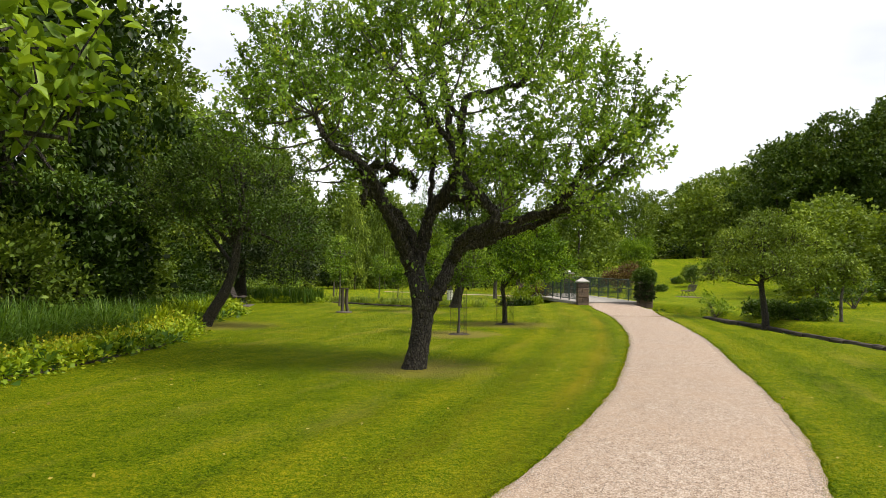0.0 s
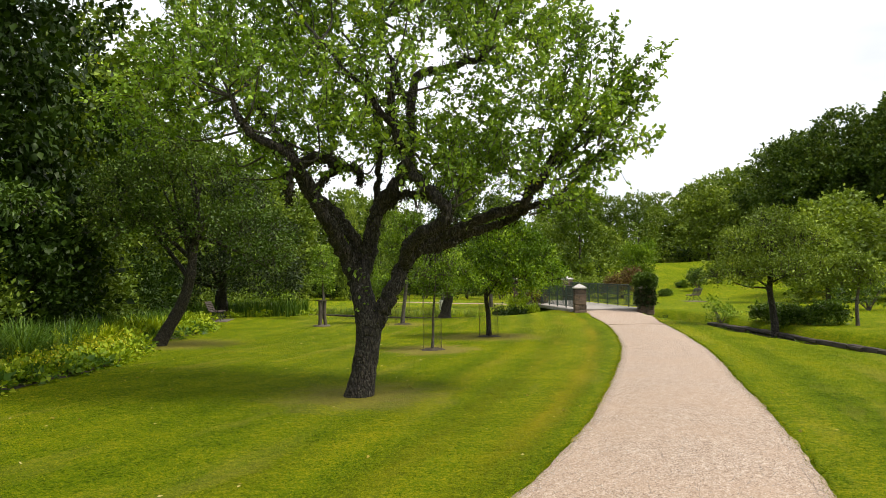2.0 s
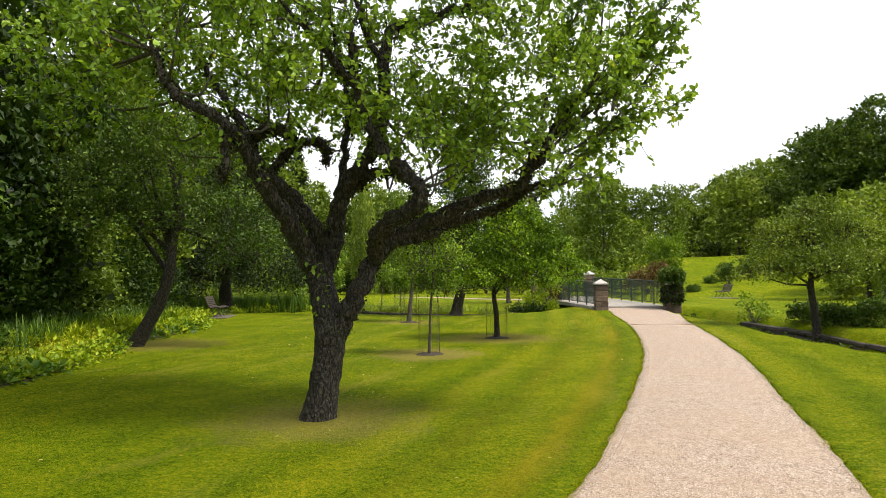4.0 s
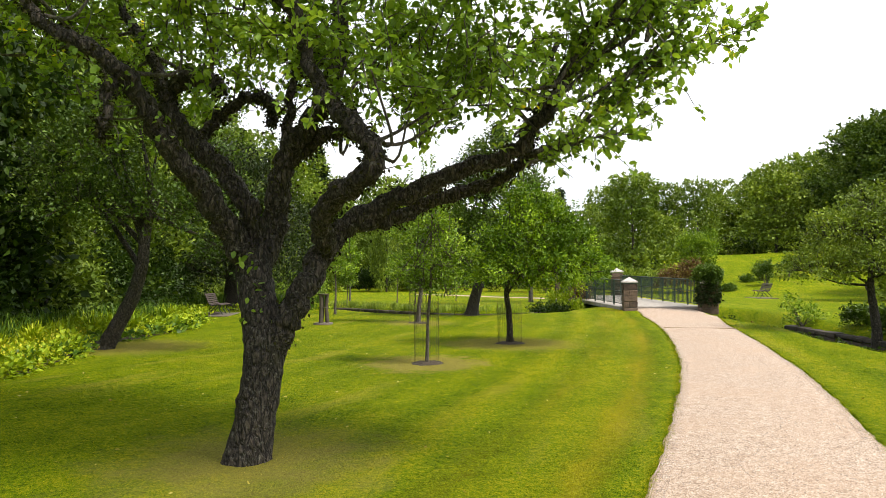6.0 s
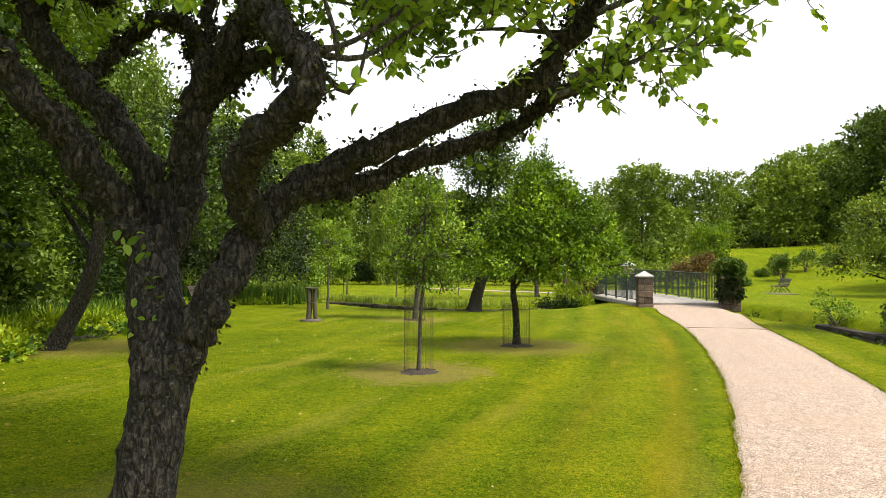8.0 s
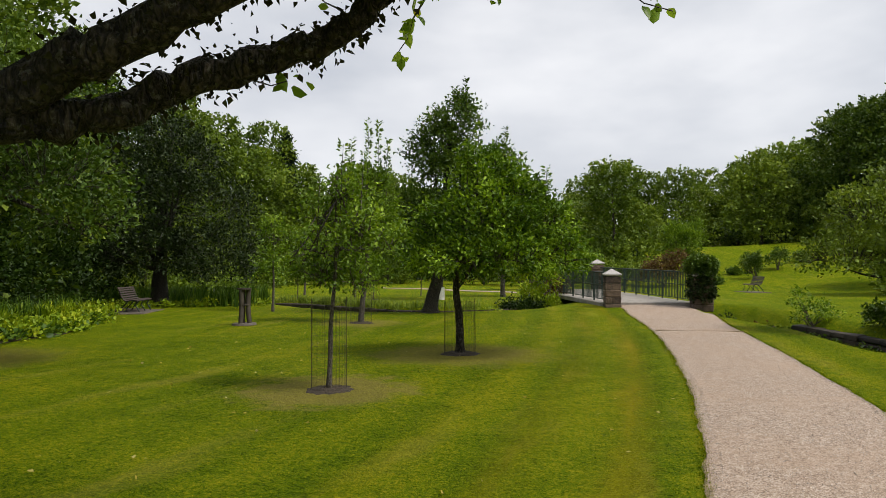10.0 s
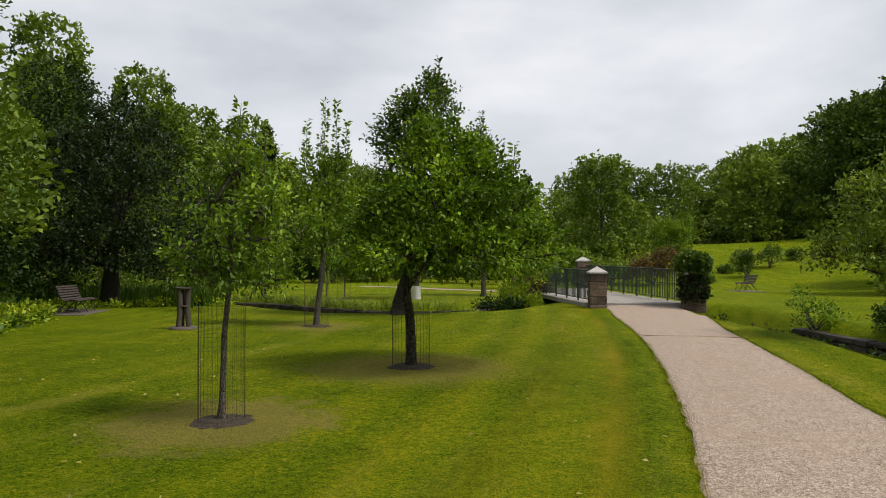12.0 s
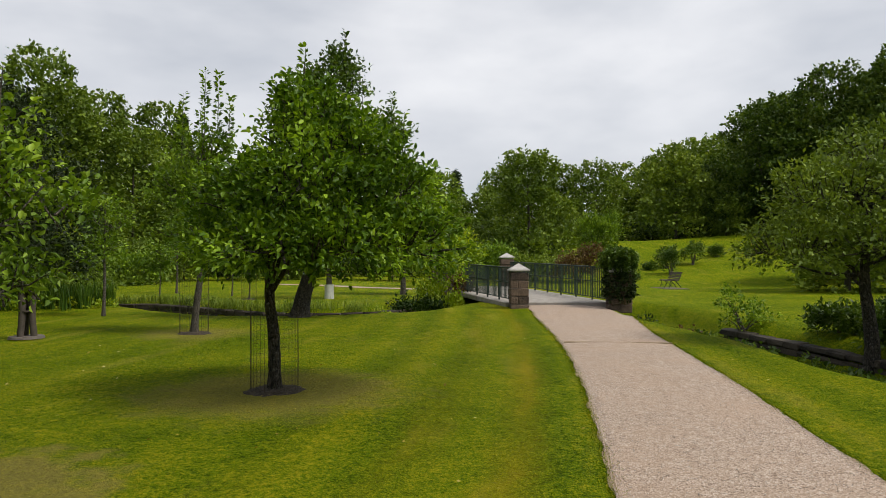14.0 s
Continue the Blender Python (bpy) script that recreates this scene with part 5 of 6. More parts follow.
# undergrowth of the bank behind the flower bed; its dark leaves carry painted shade
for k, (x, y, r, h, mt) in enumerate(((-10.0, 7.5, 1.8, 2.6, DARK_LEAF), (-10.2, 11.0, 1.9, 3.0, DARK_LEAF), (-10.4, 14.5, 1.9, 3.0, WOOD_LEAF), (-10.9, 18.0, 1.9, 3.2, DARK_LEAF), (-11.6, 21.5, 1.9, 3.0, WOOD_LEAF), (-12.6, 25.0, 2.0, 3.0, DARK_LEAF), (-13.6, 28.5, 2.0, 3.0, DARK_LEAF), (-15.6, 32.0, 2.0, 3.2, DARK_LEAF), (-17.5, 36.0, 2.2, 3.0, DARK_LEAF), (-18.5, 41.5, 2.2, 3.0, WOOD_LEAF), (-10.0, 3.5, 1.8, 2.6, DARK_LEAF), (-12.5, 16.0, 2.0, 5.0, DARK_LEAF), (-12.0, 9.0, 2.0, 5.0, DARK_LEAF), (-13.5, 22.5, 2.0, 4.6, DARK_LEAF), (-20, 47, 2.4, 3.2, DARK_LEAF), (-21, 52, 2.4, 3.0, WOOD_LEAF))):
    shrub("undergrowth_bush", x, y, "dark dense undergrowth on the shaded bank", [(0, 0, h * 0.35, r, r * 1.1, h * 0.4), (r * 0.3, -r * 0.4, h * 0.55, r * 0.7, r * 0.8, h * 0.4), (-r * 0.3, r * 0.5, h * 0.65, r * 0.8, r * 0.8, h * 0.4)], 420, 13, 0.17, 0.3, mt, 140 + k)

# ---- flower bed ----
BED_Y = [2, 8.4, 11.1, 13.2, 15.4, 19.5, 24, 27.4, 31]
BED_X = [-5.4, -5.32, -5.3, -5.46, -5.96, -7.9, -8.4, -10.2, -12.2]


def bed_x(y):
    return np.interp(y, BED_Y, BED_X)


by = np.linspace(1, 33, 110)
bo = np.array([0, 0.5, 1.5, 3, 5])
BV = np.stack([np.stack([bed_x(by) - o + (0.06 * np.sin(by * 3) if o == 0 else 0), by, ground_z(bed_x(by) - o, by) + (-0.02 if o == 0 else 0.04)], -1) for o in bo], 1).reshape(-1, 3)
bi, bj = np.meshgrid(np.arange(109), np.arange(4), indexing="ij")
BF = np.stack([bi * 5 + bj, (bi + 1) * 5 + bj, (bi + 1) * 5 + bj + 1, bi * 5 + bj + 1], -1).reshape(-1, 4)
tagged(new("flower_bed_soil", mesh_of("flower_bed_soil", BV, BF, SOIL)), "dark soil of the planted border", "flower bed", kind="structure")


def carpet(name, label, xs, ys, heights, per, size, mat, seed, wide=0.8, rise=0.6, category="plants"):
    """Low leafy mounds, uncountable."""
    rng = np.random.default_rng(seed)
    n = len(xs)
    z = ground_z(xs, ys)
    r = heights
    d = unit(rng.normal(0, 1, (n, per, 3)) + [0, 0, 0.7])
    d[..., 2] = np.abs(d[..., 2])
    pos = np.stack([xs, ys, z], -1)[:, None] + d * r[:, None, None] * np.array([1.15, 1.15, 1.0]) * rng.uniform(0.55, 1.0, (n, per, 1))
    way = d + rng.normal(0, 0.5, (n, per, 3)) + [0, 0, rise - 0.4]
    v, f = leaves(pos.reshape(-1, 3), way.reshape(-1, 3), size * rng.uniform(0.6, 1.3, n * per), rng, wide, 0.2, 0.2)
    return tagged(new(name, mesh_of(name, v, f, mat)), label, category, kind="stuff")


def blades(name, label, xs, ys, per, length, width, mat, seed, lean=0.5, category="grass"):
    """Tufts of long arching blades of three joints."""
    rng = np.random.default_rng(seed)
    n = len(xs) * per
    x, y = np.repeat(xs, per) + rng.normal(0, 0.08, n), np.repeat(ys, per) + rng.normal(0, 0.08, n)
    a = rng.uniform(0, 6.283, n)
    L = length * rng.uniform(0.6, 1.15, n)
    b = lean * rng.uniform(0.2, 1.3, n)
    base = np.stack([x, y, ground_z(x, y) + 0.0], -1)
    out = np.stack([np.cos(a), np.sin(a), np.zeros(n)], -1)
    side = np.stack([-np.sin(a), np.cos(a), np.zeros(n)], -1) * (width * 0.5)
    V = []
    for k in (0.0, 0.4, 0.75):
        p = base + out * (b * L * k * k)[:, None] + np.array([0, 0, 1.0]) * (L * (k - 0.28 * b * k * k))[:, None]
        w = 1.0 - 0.45 * k
        V += [p - side * w, p + side * w]
    V.append(base + out * (b * L)[:, None] + np.array([0, 0, 1.0]) * (L * np.maximum(1 - 0.5 * b, 0.35))[:, None])
    V = np.stack(V, 1).reshape(-1, 3)
    o = np.arange(n)[:, None] * 7
    F = np.concatenate([o + t for t in ([0, 1, 3], [0, 3, 2], [2, 3, 5], [2, 5, 4], [4, 5, 6])], 1).reshape(-1, 3)
    return tagged(new(name, mesh_of(name, V, F, mat)), label, category, kind="stuff")


rb = np.random.default_rng(77)


def bed_spots(n, y0, y1, d0, d1):
    y = rb.uniform(y0, y1, n)
    return bed_x(y) - rb.uniform(d0, d1, n), y


x, y = bed_spots(210, 4, 18, 0.1, 1.5)
carpet("border_plants", "low lime green leafy border plants", x, y, rb.uniform(0.2, 0.5, 210), 60, 0.095, LIME_LEAF, 201)
x, y = bed_spots(110, 18, 31, 0.1, 1.8)
carpet("border_plants", "low yellow-green leafy border plants", x, y, rb.uniform(0.25, 0.55, 110), 60, 0.11, LIME_LEAF, 202)
x, y = bed_spots(130, 4, 19, 0.25, 1.9)
carpet("border_flowers", "frothy yellow flower heads of border plants", x, y, rb.uniform(0.35, 0.58, 130), 60, 0.04, YELLOW_LEAF, 203, rise=0.9)
x, y = bed_spots(120, 4, 30, 0.05, 0.9)
carpet("green_border_plants", "broad green leaves of border plants", x, y, rb.uniform(0.15, 0.3, 120), 24, 0.15, REED_LEAF, 204)
x, y = bed_spots(150, 5, 14.5, 1.3, 3.6)
blades("arching_grass", "tall arching green grass tufts in the border", x, y, 60, 1.3, 0.02, REED_LEAF, 205, 1.0)
x, y = bed_spots(170, 14, 31, 1.3, 3.2)
blades("iris_leaves", "upright sword-shaped leaves in the border", x, y, 30, 0.95, 0.03, REED_LEAF, 206, 0.5)
x, y = bed_spots(44, 15, 28, 0.9, 2.2)
blades("ferns", "bright lime green fern clumps in the border", x, y, 60, 0.75, 0.06, LIME_LEAF, 207, 0.6, "fern")
# ground cover whose dark colour includes the shade of the bank
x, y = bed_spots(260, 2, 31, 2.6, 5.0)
carpet("bank_ground_cover", "ivy and nettles with the bank's shade in their dark colour", x, y, rb.uniform(0.4, 0.8, 260), 60, 0.13, DARK_LEAF, 208)


xb, yb = rb.uniform(-18, -9.2, 150), rb.uniform(33.6, 37.6, 150)
blades("iris_leaves", "upright reeds beside the stream", xb, yb + 0.6, 34, 0.9, 0.03, REED_LEAF, 209, 0.3)
xb, yb = rb.uniform(-17, -8.6, 150), rb.uniform(33.0, 36.4, 150)
k = (np.hypot(xb + 13.6, yb - 35.6) > 0.6) & (yb > 33.0 + 0.5 * np.maximum(xb + 13, 0))
carpet("border_plants", "yellow-green waterside plants under the dark tree", xb[k], yb[k], rb.uniform(0.18, 0.4, k.sum()), 40, 0.1, LIME_LEAF, 210)
xb, yb = rb.uniform(-30, -15, 500), rb.uniform(24, 66, 500)
k = (-xb > 14.5 + 0.12 * (yb - 24)) & (stream_dist(xb, yb) > 1.0)
carpet("bank_ground_cover", "dark rough growth on the wooded bank", xb[k], yb[k], rb.uniform(0.5, 1.0, k.sum()), 60, 0.22, WOOD_LEAF, 211)


# ---- stream banks ----
def along(points, t):
    P = np.array(points, float)
    s = np.concatenate([[0], np.cumsum(np.hypot(*np.diff(P, axis=0).T))])
    return np.interp(t * s[-1], s, P[:, 0]), np.interp(t * s[-1], s, P[:, 1])


def bank_wall(name, label, pts, top, bottom, seed, thick=0.35):
    """A low dry-stone wall of uneven courses along pts."""
    rng = np.random.default_rng(seed)
    root = tagged(new(name), label, "wall", kind="structure")
    P = np.array(pts, float)
    L = np.hypot(*np.diff(P, axis=0).T).sum()
    rows = 3
    h = (top - bottom) / rows
    protos = []
    for k in range(5):
        bm = box_bm(1.0, thick, h * 0.96, (0, 0, 0), 0.03, None, 0.022, rng)
        me = bpy.data.meshes.new("stone")
        bm.to_mesh(me)
        bm.free()
        me.materials.append(DARKSTONE)
        protos.append(me)
    for r in range(rows):
        s = rng.uniform(0, 0.3)
        while s < L - 0.3:
            w = rng.uniform(0.45, 0.95)
            x, y = along(pts, (s + w / 2) / L)
            x2, y2 = along(pts, min((s + w / 2 + 0.2) / L, 1))
            x1, y1 = along(pts, max((s + w / 2 - 0.2) / L, 0))
            ob = child("stone", protos[int(rng.integers(5))], root)
            ob.matrix_basis = pose(float(x), float(y), bottom + h * (r + 0.5), 0, 0, math.degrees(math.atan2(y2 - y1, x2 - x1))) @ Matrix.Diagonal((w, rng.uniform(0.9, 1.1), 1, 1))
            s += w * 1.01
    return root


bank_wall("stream_wall", "dark stone retaining wall of the far stream bank", [(-13, 40.15), (-9.0, 39.75), (-5.4, 37.1), (-3.1, 35.4), (-1.0, 35.2), (0.5, 35.9), (1.6, 37.4)], -0.12, -0.75, 301)
bank_wall("stream_wall", "low reddish stone wall along the stream", [(10.55, 32.2), (10.75, 31.2), (11.4, 27.4), (11.65, 23.5), (12.2, 19.2), (12.75, 16), (13.6, 11.5)], -0.28, -0.75, 302)
rs = np.random.default_rng(303)
t = rs.random(420)
nx_, ny_ = along([(-12.5, 37.6), (-9.3, 37.4), (-5.5, 34.6), (-3.3, 33.0), (-1.0, 32.7), (1.2, 33.7), (2.1, 35.5), (2.6, 37.5)], t)
carpet("stream_plants", "leafy waterside plants on the near bank", nx_ + rs.normal(0, 0.25, 420), ny_ + 0.25 + np.abs(rs.normal(0, 0.35, 420)), rs.uniform(0.12, 0.34, 420), 26, 0.12, LIME_LEAF, 304)
t = rs.random(240)
nx_, ny_ = along([(-13, 40.3), (-9.0, 39.9), (-5.4, 37.3), (-3.1, 35.6), (-1.0, 35.4), (0.5, 36.1), (1.6, 37.6)], t)
blades("bank_grass", "long rough grass on the far stream bank", nx_ + rs.normal(0, 0.12, 240), ny_ + rs.normal(0, 0.15, 240), 14, 0.4, 0.015, OLIVE_LEAF, 305, 0.8)
t = rs.random(200)
nx_, ny_ = along([(9.0, 34), (9.3, 31), (9.8, 27.5), (10.0, 23.5), (10.6, 19)], t)
blades("bank_grass", "long rough grass along the stream edge", nx_ + 0.3 + rs.normal(0, 0.2, 200), ny_, 14, 0.42, 0.015, BLADE, 306, 0.8)


t = rs.random(110)
nx_, ny_ = along([(9.3, 33.4), (9.6, 31), (10.2, 27.5), (10.4, 23.5)], t)
carpet("stream_plants", "leafy plants along the near edge of the stream", nx_ + 0.35 + rs.normal(0, 0.22, 110), ny_, rs.uniform(0.15, 0.42, 110), 34, 0.1, MID_LEAF, 307)


# ---- bridge ----
BL0, BR0 = np.array((5.05, 34.75)), np.array((8.15, 34.75))
BU = np.array((-0.31, 0.951))
BLEN = 9.6
DECK0, DECK1 = 0.24, 0.42


def deck_z(s):
    return DECK0 + (DECK1 - DECK0) * s / BLEN


bridge = tagged(new("bridge"), "short footbridge with concrete deck and iron railings", "bridge", kind="structure")
turn_b = math.degrees(math.atan2(BU[1], BU[0])) - 90
bm = bmesh.new()
corners = []
for s, zt in ((0.3, DECK0), (BLEN, DECK1)):
    for side, off in ((BL0, -0.22), (BR0, 0.22)):
        p = side + BU * s
        n_ = np.array((BU[1], -BU[0])) * off
        for z in (zt - 0.18, zt):
            corners.append(bm.verts.new((p[0] + n_[0], p[1] + n_[1], z)))
c = corners
for f in ((0, 1, 3, 2), (4, 6, 7, 5), (0, 4, 5, 1), (2, 3, 7, 6), (1, 5, 7, 3), (0, 2, 6, 4)):
    bm.faces.new([c[i] for i in f])
bmesh.ops.recalc_face_normals(bm, faces=bm.faces)
bmesh.ops.bevel(bm, geom=bm.edges[:], offset=0.02, segments=1, affect="EDGES")
part("deck", bm, CONCRETE, bridge)
for s in (1.6, BLEN - 0.6):
    p = (BL0 + BR0) / 2 + BU * s
    part("abutment", box_bm(3.3, 0.9, 1.2, (p[0], p[1], -0.42), 0.04, Matrix.Rotation(radians(turn_b), 4, "Z")), DARKSTONE, bridge)


def railing(start, length, lift):
    root = tagged(new("railing"), "dark green painted iron railing along the bridge", "railing", "bridge railings")
    slope = (DECK1 - DECK0) / BLEN
    tilt = math.degrees(math.atan(slope))
    rail = box_bm(length, 0.05, 0.045, (length / 2, 0, 1.10), 0.008)
    base = pose(start[0], start[1], DECK0 + lift, 0, 0, math.degrees(math.atan2(BU[1], BU[0]))) @ pose(0, 0, 0, 0, -tilt, 0)
    root.matrix_world = base
    part("top_rail", rail, IRON, root)
    for z in (0.10, 0.62):
        part("lower_rail", box_bm(length, 0.03, 0.03, (length / 2, 0, z), 0.004), IRON, root)
    bm = box_bm(0.024, 0.024, 1.0, (0, 0, 0.6), 0.003)
    bal = bpy.data.meshes.new("baluster")
    bm.to_mesh(bal)
    bm.free()
    bal.materials.append(IRON)
    bm = box_bm(0.05, 0.05, 1.12, (0, 0, 0.54), 0.006)
    post = bpy.data.meshes.new("post")
    bm.to_mesh(post)
    bm.free()
    post.materials.append(IRON)
    n = int(length / 0.125)
    for i in range(n + 1):
        ob = child("post" if i % 10 == 0 else "baluster", post if i % 10 == 0 else bal, root)
        ob.location = (min(i * 0.125 + 0.03, length), 0, 0)


railing(BL0 + BU * 0.25, BLEN - 0.4, 0.0)
railing(BR0 + BU * 0.25, BLEN - 0.4, 0.0)


def pier(x, y, z0, width, height, seed, label):
    """Square pier of rough sandstone courses with a pyramid cap."""
    rng = np.random.default_rng(seed)
    root = thing("stone_pier", x, y, z0, label, "pier", "bridge piers", turn_b * 0.3)
    part("core", box_bm(width * 0.9, width * 0.9, height - 0.02, (0, 0, height / 2 - 0.01)), MORTAR, root)
    rows = 5
    h = height / rows
    for r in range(rows):
        cut = rng.uniform(-0.12, 0.12) * width
        split = r % 2
        for s in (-1, 1):
            w = width / 2 - 0.012
            lengths = [(-width / 2, cut - 0.008), (cut + 0.008, width / 2)] if split or r == 3 else [(-width / 2, width / 2)]
            for a, b in lengths:
                bm = box_bm(b - a, 0.13, h - 0.022, ((a + b) / 2, s * (w - 0.05), h * (r + 0.5)), 0.018, None, 0.012, rng)
                part("stone", bm, STONE, root)
            bm = box_bm(0.13, width - 0.28, h - 0.022, (s * (w - 0.05), 0, h * (r + 0.5)), 0.018, None, 0.012, rng)
            part("stone", bm, STONE, root)
    bm = box_bm(width + 0.06, width + 0.06, 0.06, (0, 0, height + 0.06), 0.012)
    top = [v for v in bm.verts if v.co.z > height + 0.08]
    apex = bm.verts.new((0, 0, height + 0.28))
    q = width / 2 + 0.02
    ring = [bm.verts.new((sx * q, sy * q, height + 0.091)) for sx, sy in ((-1, -1), (1, -1), (1, 1), (-1, 1))]
    for i in range(4):
        bm.faces.new((ring[i], ring[(i + 1) % 4], apex))
    part("cap_stone", bm, CAP, root, "pale weathered pyramid cap")
    return root


pier(5.15, 34.65, -0.03, 0.56, 1.24, 401, "sandstone bridge pier with pale pyramid cap")
e2 = BR0 + BU * (BLEN + 0.3)
pier(float(e2[0]), float(e2[1]), 0.35, 0.6, 1.3, 402, "sandstone bridge pier at the far end")
e1 = BL0 + BU * (BLEN + 0.3)
pier(float(e1[0]), float(e1[1]), 0.35, 0.6, 1.3, 403, "sandstone bridge pier behind the bushes")
ivy_pier = pier(8.25, 34.7, -0.05, 0.66, 1.22, 404, "sandstone bridge pier overgrown with ivy")
rv = np.random.default_rng(405)
child("ivy", crown_mesh("ivy", [(-0.15, 0, 1.6, 0.42, 0.5, 0.3), (0.15, 0, 1.62, 0.42, 0.5, 0.3), (0, -0.05, 1.7, 0.44, 0.44, 0.24), (0.05, 0, 1.4, 0.5, 0.5, 0.3)], 620, 14, 0.085, 0.08, MID_LEAF, rv, 0.8, shell=(0.7, 1.0)), ivy_pier, "thick dark green ivy over the pier")
child("ivy", crown_mesh("ivy", [(0.0, -0.05, 0.75, 0.40, 0.42, 0.65)], 330, 12, 0.1, 0.1, COPPER_LEAF, rv, 0.8, shell=(0.8, 1.0)), ivy_pier, "sparse dark ivy stems")

# iron drain slot across the path
slot = box_bm(1.95, 0.03, 0.03, (6.55, 26.08, float(ground_z(6.5, 26.08)) + 0.022), 0.005, Matrix.Rotation(radians(-4), 4, "Z"))
me = bpy.data.meshes.new("drain_channel")
slot.to_mesh(me)
slot.free()
me.materials.append(EARTH)
tagged(new("drain_channel", me), "narrow dark stone drain across the gravel path", "drain", kind="structure")


# ---- benches ----
def bench(x, y, turn, label):
    root = tree_at(x, y, label, "bench", "garden benches", turn, "garden_bench", sink=-0.045)
    prof = [(0.30, 0.40), (0.22, 0.425), (0.14, 0.43), (0.06, 0.42), (-0.02, 0.40), (-0.10, 0.40), (-0.17, 0.45), (-0.215, 0.53), (-0.25, 0.61), (-0.28, 0.69), (-0.31, 0.77), (-0.345, 0.84)]
    for i, (fy_, z) in enumerate(prof):
        a = prof[min(i + 1, len(prof) - 1)]
        b = prof[max(i - 1, 0)]
        ang = math.atan2(a[1] - b[1], a[0] - b[0])
        part("slat", box_bm(1.55, 0.062, 0.028, (0, 0, 0), 0.006, None), BENCHWOOD, root).matrix_basis = Matrix.Translation((0, fy_, z)) @ Matrix.Rotation(ang, 4, "X")
    for sx in (-0.62, 0.0, 0.62):
        P1 = spline([(sx, 0.34, 0.0), (sx, 0.28, 0.12), (sx, 0.20, 0.24), (sx, 0.26, 0.36), (sx, 0.10, 0.405), (sx, -0.05, 0.38), (sx, -0.15, 0.40), (sx, -0.24, 0.53), (sx, -0.33, 0.80)], 4)
        P2 = spline([(sx, -0.34, 0.0), (sx, -0.26, 0.14), (sx, -0.14, 0.26), (sx, -0.06, 0.37)], 4)
        v, q = joined([tube(P1, [0.02] * len(P1), 6), tube(P2, [0.02] * len(P2), 6)])
        child("leg", mesh_of("leg", v, q, IRON), root, "curled black cast iron leg")
    pad = tree_at(x, y, "worn stone slab under a bench", "paving slab", "bench slabs", turn, "bench_slab", sink=0.0)
    part("slab", box_bm(2.3, 1.25, 0.06, (0, 0.05, 0.0), 0.015), MORTAR, pad)


bench(-11.9, 31.5, -74, "slatted wooden bench with curled iron legs on a slab")
bench(14.2, 51.0, 98, "dark slatted garden bench on the sloping lawn")


# ---- timber pedestal ----
ped = tree_at(-5.15, 26.5, "dark timber pedestal of leaning posts on a round base", "pedestal", name="timber_pedestal", sink=0.0)
bm = bmesh.new()
bmesh.ops.create_cone(bm, cap_ends=True, segments=28, radius1=0.33, radius2=0.31, depth=0.05, matrix=Matrix.Translation((0, 0, 0.035)))
part("base", bm, MORTAR, ped, "grey round stone base")
for a, lean in ((15, 0.07), (135, 0.07), (255, 0.07)):
    c_, s_ = math.cos(radians(a)), math.sin(radians(a))
    v, q = tube(spline([(c_ * 0.14, s_ * 0.14, 0.05), (c_ * 0.10, s_ * 0.10, 0.5), (c_ * 0.12, s_ * 0.12, 0.98)], 4), [0.065] * 9, 10, 0.03, np.random.default_rng(int(a)))
    child("post", mesh_of("post", v, q, DARKWOOD, True), ped)
bm = bmesh.new()
bmesh.ops.create_cone(bm, cap_ends=True, segments=24, radius1=0.19, radius2=0.2, depth=0.04, matrix=Matrix.Translation((0, 0, 0.99)))
part("top", bm, DARKWOOD, ped)
bm = bmesh.new()
bmesh.ops.create_cone(bm, cap_ends=True, segments=20, radius1=0.15, radius2=0.15, depth=0.03, matrix=Matrix.Translation((0, 0, 0.56)))
part("band", bm, DARKWOOD, ped)

# ---- grass, gravel and litter ----
rg = np.random.default_rng(900)


def off_path(x, y, gap=0.0):
    a, b = path_edges(y)
    return (x < a - gap) | (x > b + gap)


n = 360000
y = 1.5 + 33 * rg.random(n) ** 1.9
x = rg.uniform(-5.6, 9.5, n)
k = off_path(x, y) & (x > bed_x(y) + 0.05) & (stream_dist(x, y) > SW)
x, y = x[k], y[k]
ey = rg.uniform(2.5, 34, 26000)
el, er = path_edges(ey)
left = rg.random(26000) < 0.5
ex = np.where(left, el - np.abs(rg.normal(0, 0.045, 26000)) + 0.03, er + np.abs(rg.normal(0, 0.045, 26000)) - 0.03)
x, y = np.concatenate([x, ex]), np.concatenate([y, ey])
n = len(x)
h = np.where(np.arange(n) >= n - 26000, rg.uniform(0.014, 0.034, n), rg.uniform(0.006, 0.017, n))
a = rg.uniform(0, 6.283, n)
b0 = np.stack([x, y, ground_z(x, y) - 0.002], -1)
sd = np.stack([np.cos(a), np.sin(a), np.zeros(n)], -1) * 0.0045
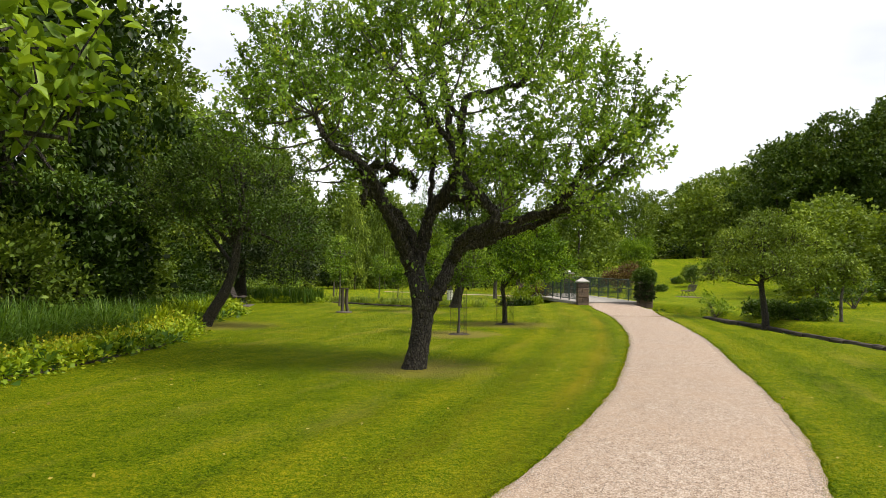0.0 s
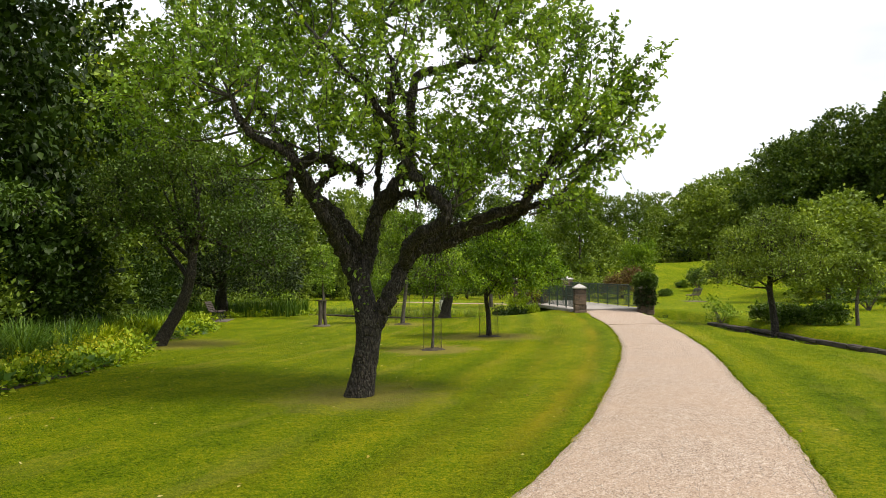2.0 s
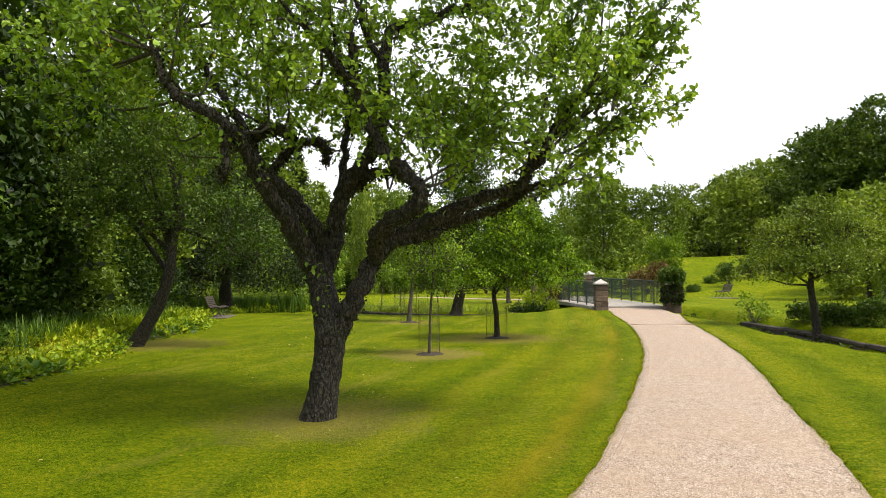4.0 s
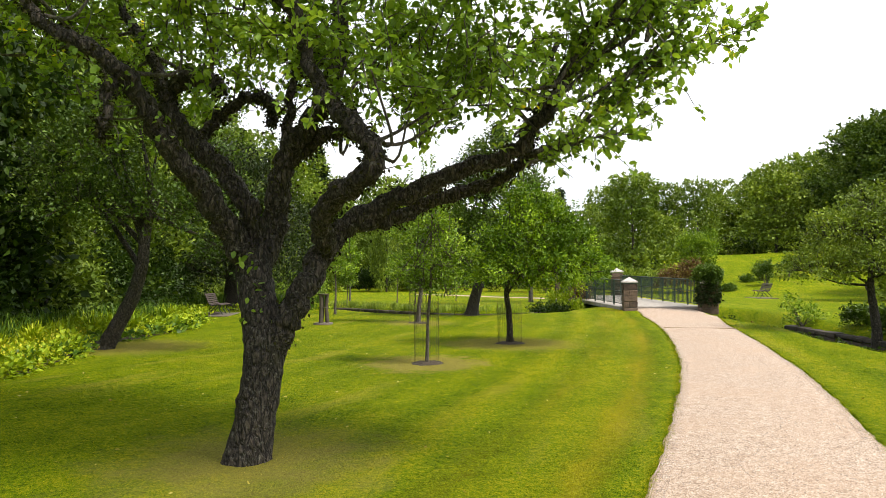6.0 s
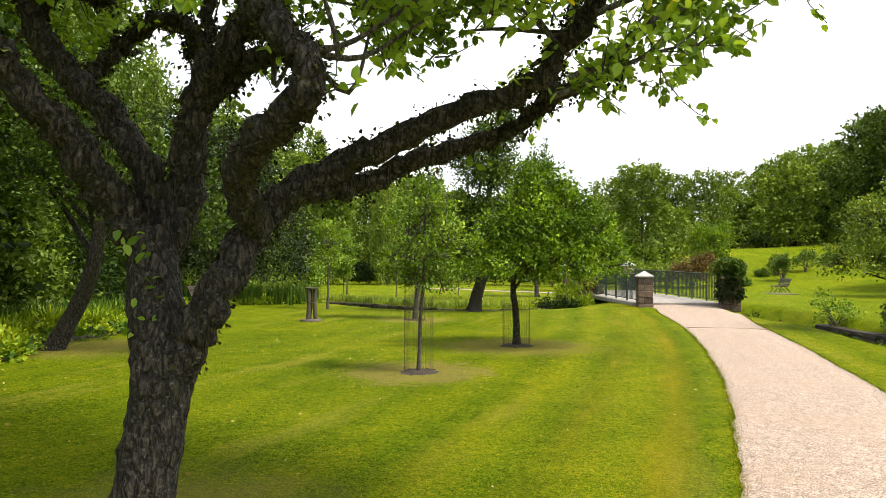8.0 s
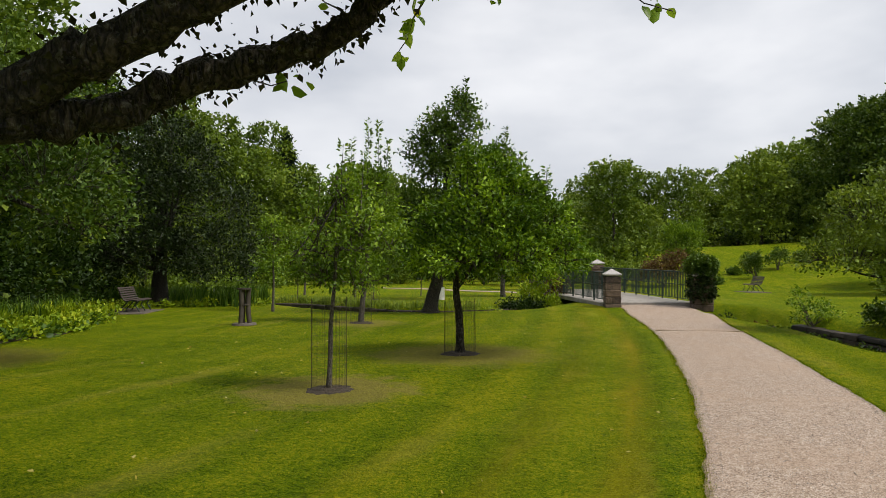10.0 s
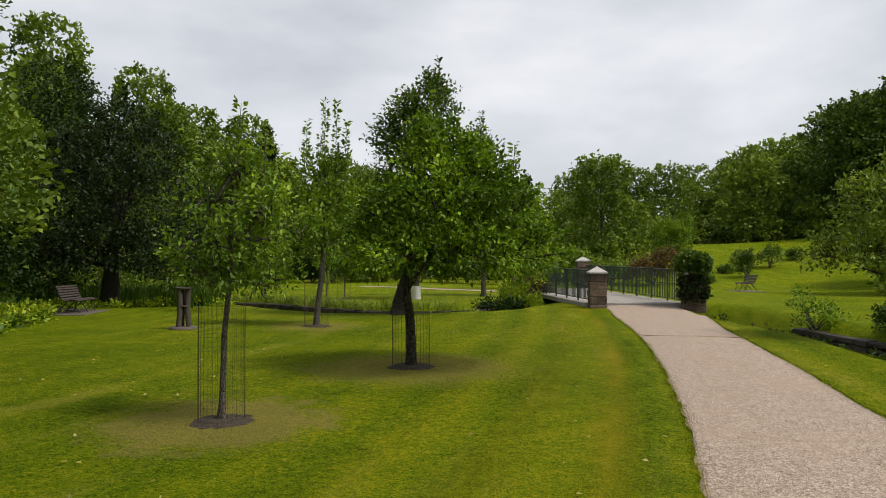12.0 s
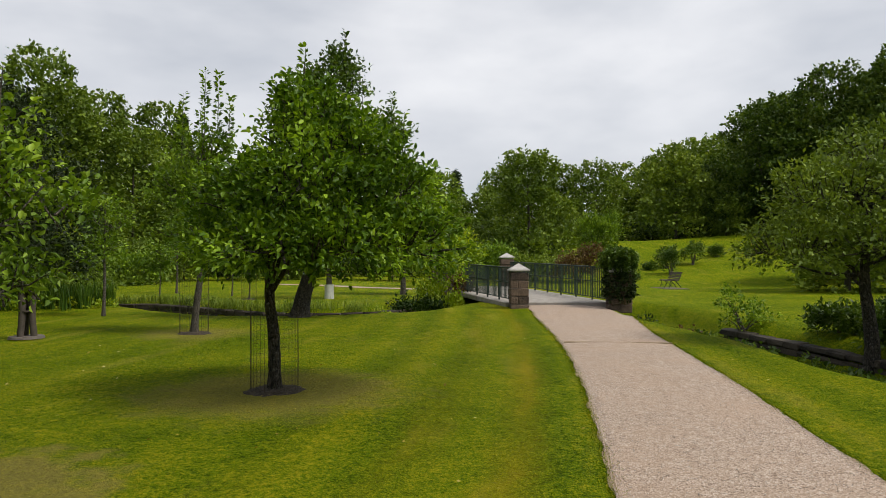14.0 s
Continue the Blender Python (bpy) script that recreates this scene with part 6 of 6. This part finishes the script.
tp = b0 + np.stack([rg.normal(0, 1.3, n) * h, rg.normal(0, 1.3, n) * h, h], -1)
V = np.stack([b0 - sd, b0 + sd, tp], 1).reshape(-1, 3)
tagged(new("grass_blades", mesh_of("grass_blades", V, np.arange(n * 3).reshape(-1, 3), TURF_BLADE)), "short mown grass blades of the lawn", "grass", kind="stuff")

n = 20000
y = 2.5 + 24 * rg.random(n) ** 1.6
el, er = path_edges(y)
u = rg.random(n)
x = el + (er - el) * u
side = rg.random(n) < 0.25
x = np.where(side, np.where(u < 0.5, el + 0.12 * rg.random(n), er - 0.12 * rg.random(n)), x)
s = rg.uniform(0.003, 0.0085, n)
c0 = np.stack([x, y, ground_z(x, y) + 0.014 + 0.02 * np.sin(np.pi * np.clip((x - el) / (er - el), 0, 1)) + s * 0.3], -1)
o8 = np.array([(1, 0, 0), (-1, 0, 0), (0, 1, 0), (0, -1, 0), (0, 0, 0.7), (0, 0, -0.7)], float)
V = (c0[:, None] + o8[None] * s[:, None, None] * rg.uniform(0.6, 1.3, (n, 6, 1))).reshape(-1, 3)
f8 = np.array([(0, 2, 4), (2, 1, 4), (1, 3, 4), (3, 0, 4), (2, 0, 5), (1, 2, 5), (3, 1, 5), (0, 3, 5)])
F = (np.arange(n)[:, None, None] * 6 + f8[None]).reshape(-1, 3)
tagged(new("gravel_stones", mesh_of("gravel_stones", V, F, PEBBLE)), "loose pale gravel stones on the path", "gravel", kind="stuff")

n = 420
y, x = rg.uniform(3, 27, n), rg.uniform(-5, 8, n)
k = off_path(x, y, 0.1) & (x > bed_x(y) + 0.2)
x, y = x[k], y[k]
pos = np.stack([x, y, ground_z(x, y) + 0.025], -1)
v, f = leaves(pos, np.stack([rg.normal(0, 1, len(x)), rg.normal(0, 1, len(x)), rg.normal(0.1, 0.1, len(x))], -1), rg.uniform(0.025, 0.06, len(x)), rg, 0.7)
tagged(new("fallen_leaves", mesh_of("fallen_leaves", v, f, DEADLEAF)), "yellow fallen leaves scattered on the lawn", "leaves", kind="stuff")
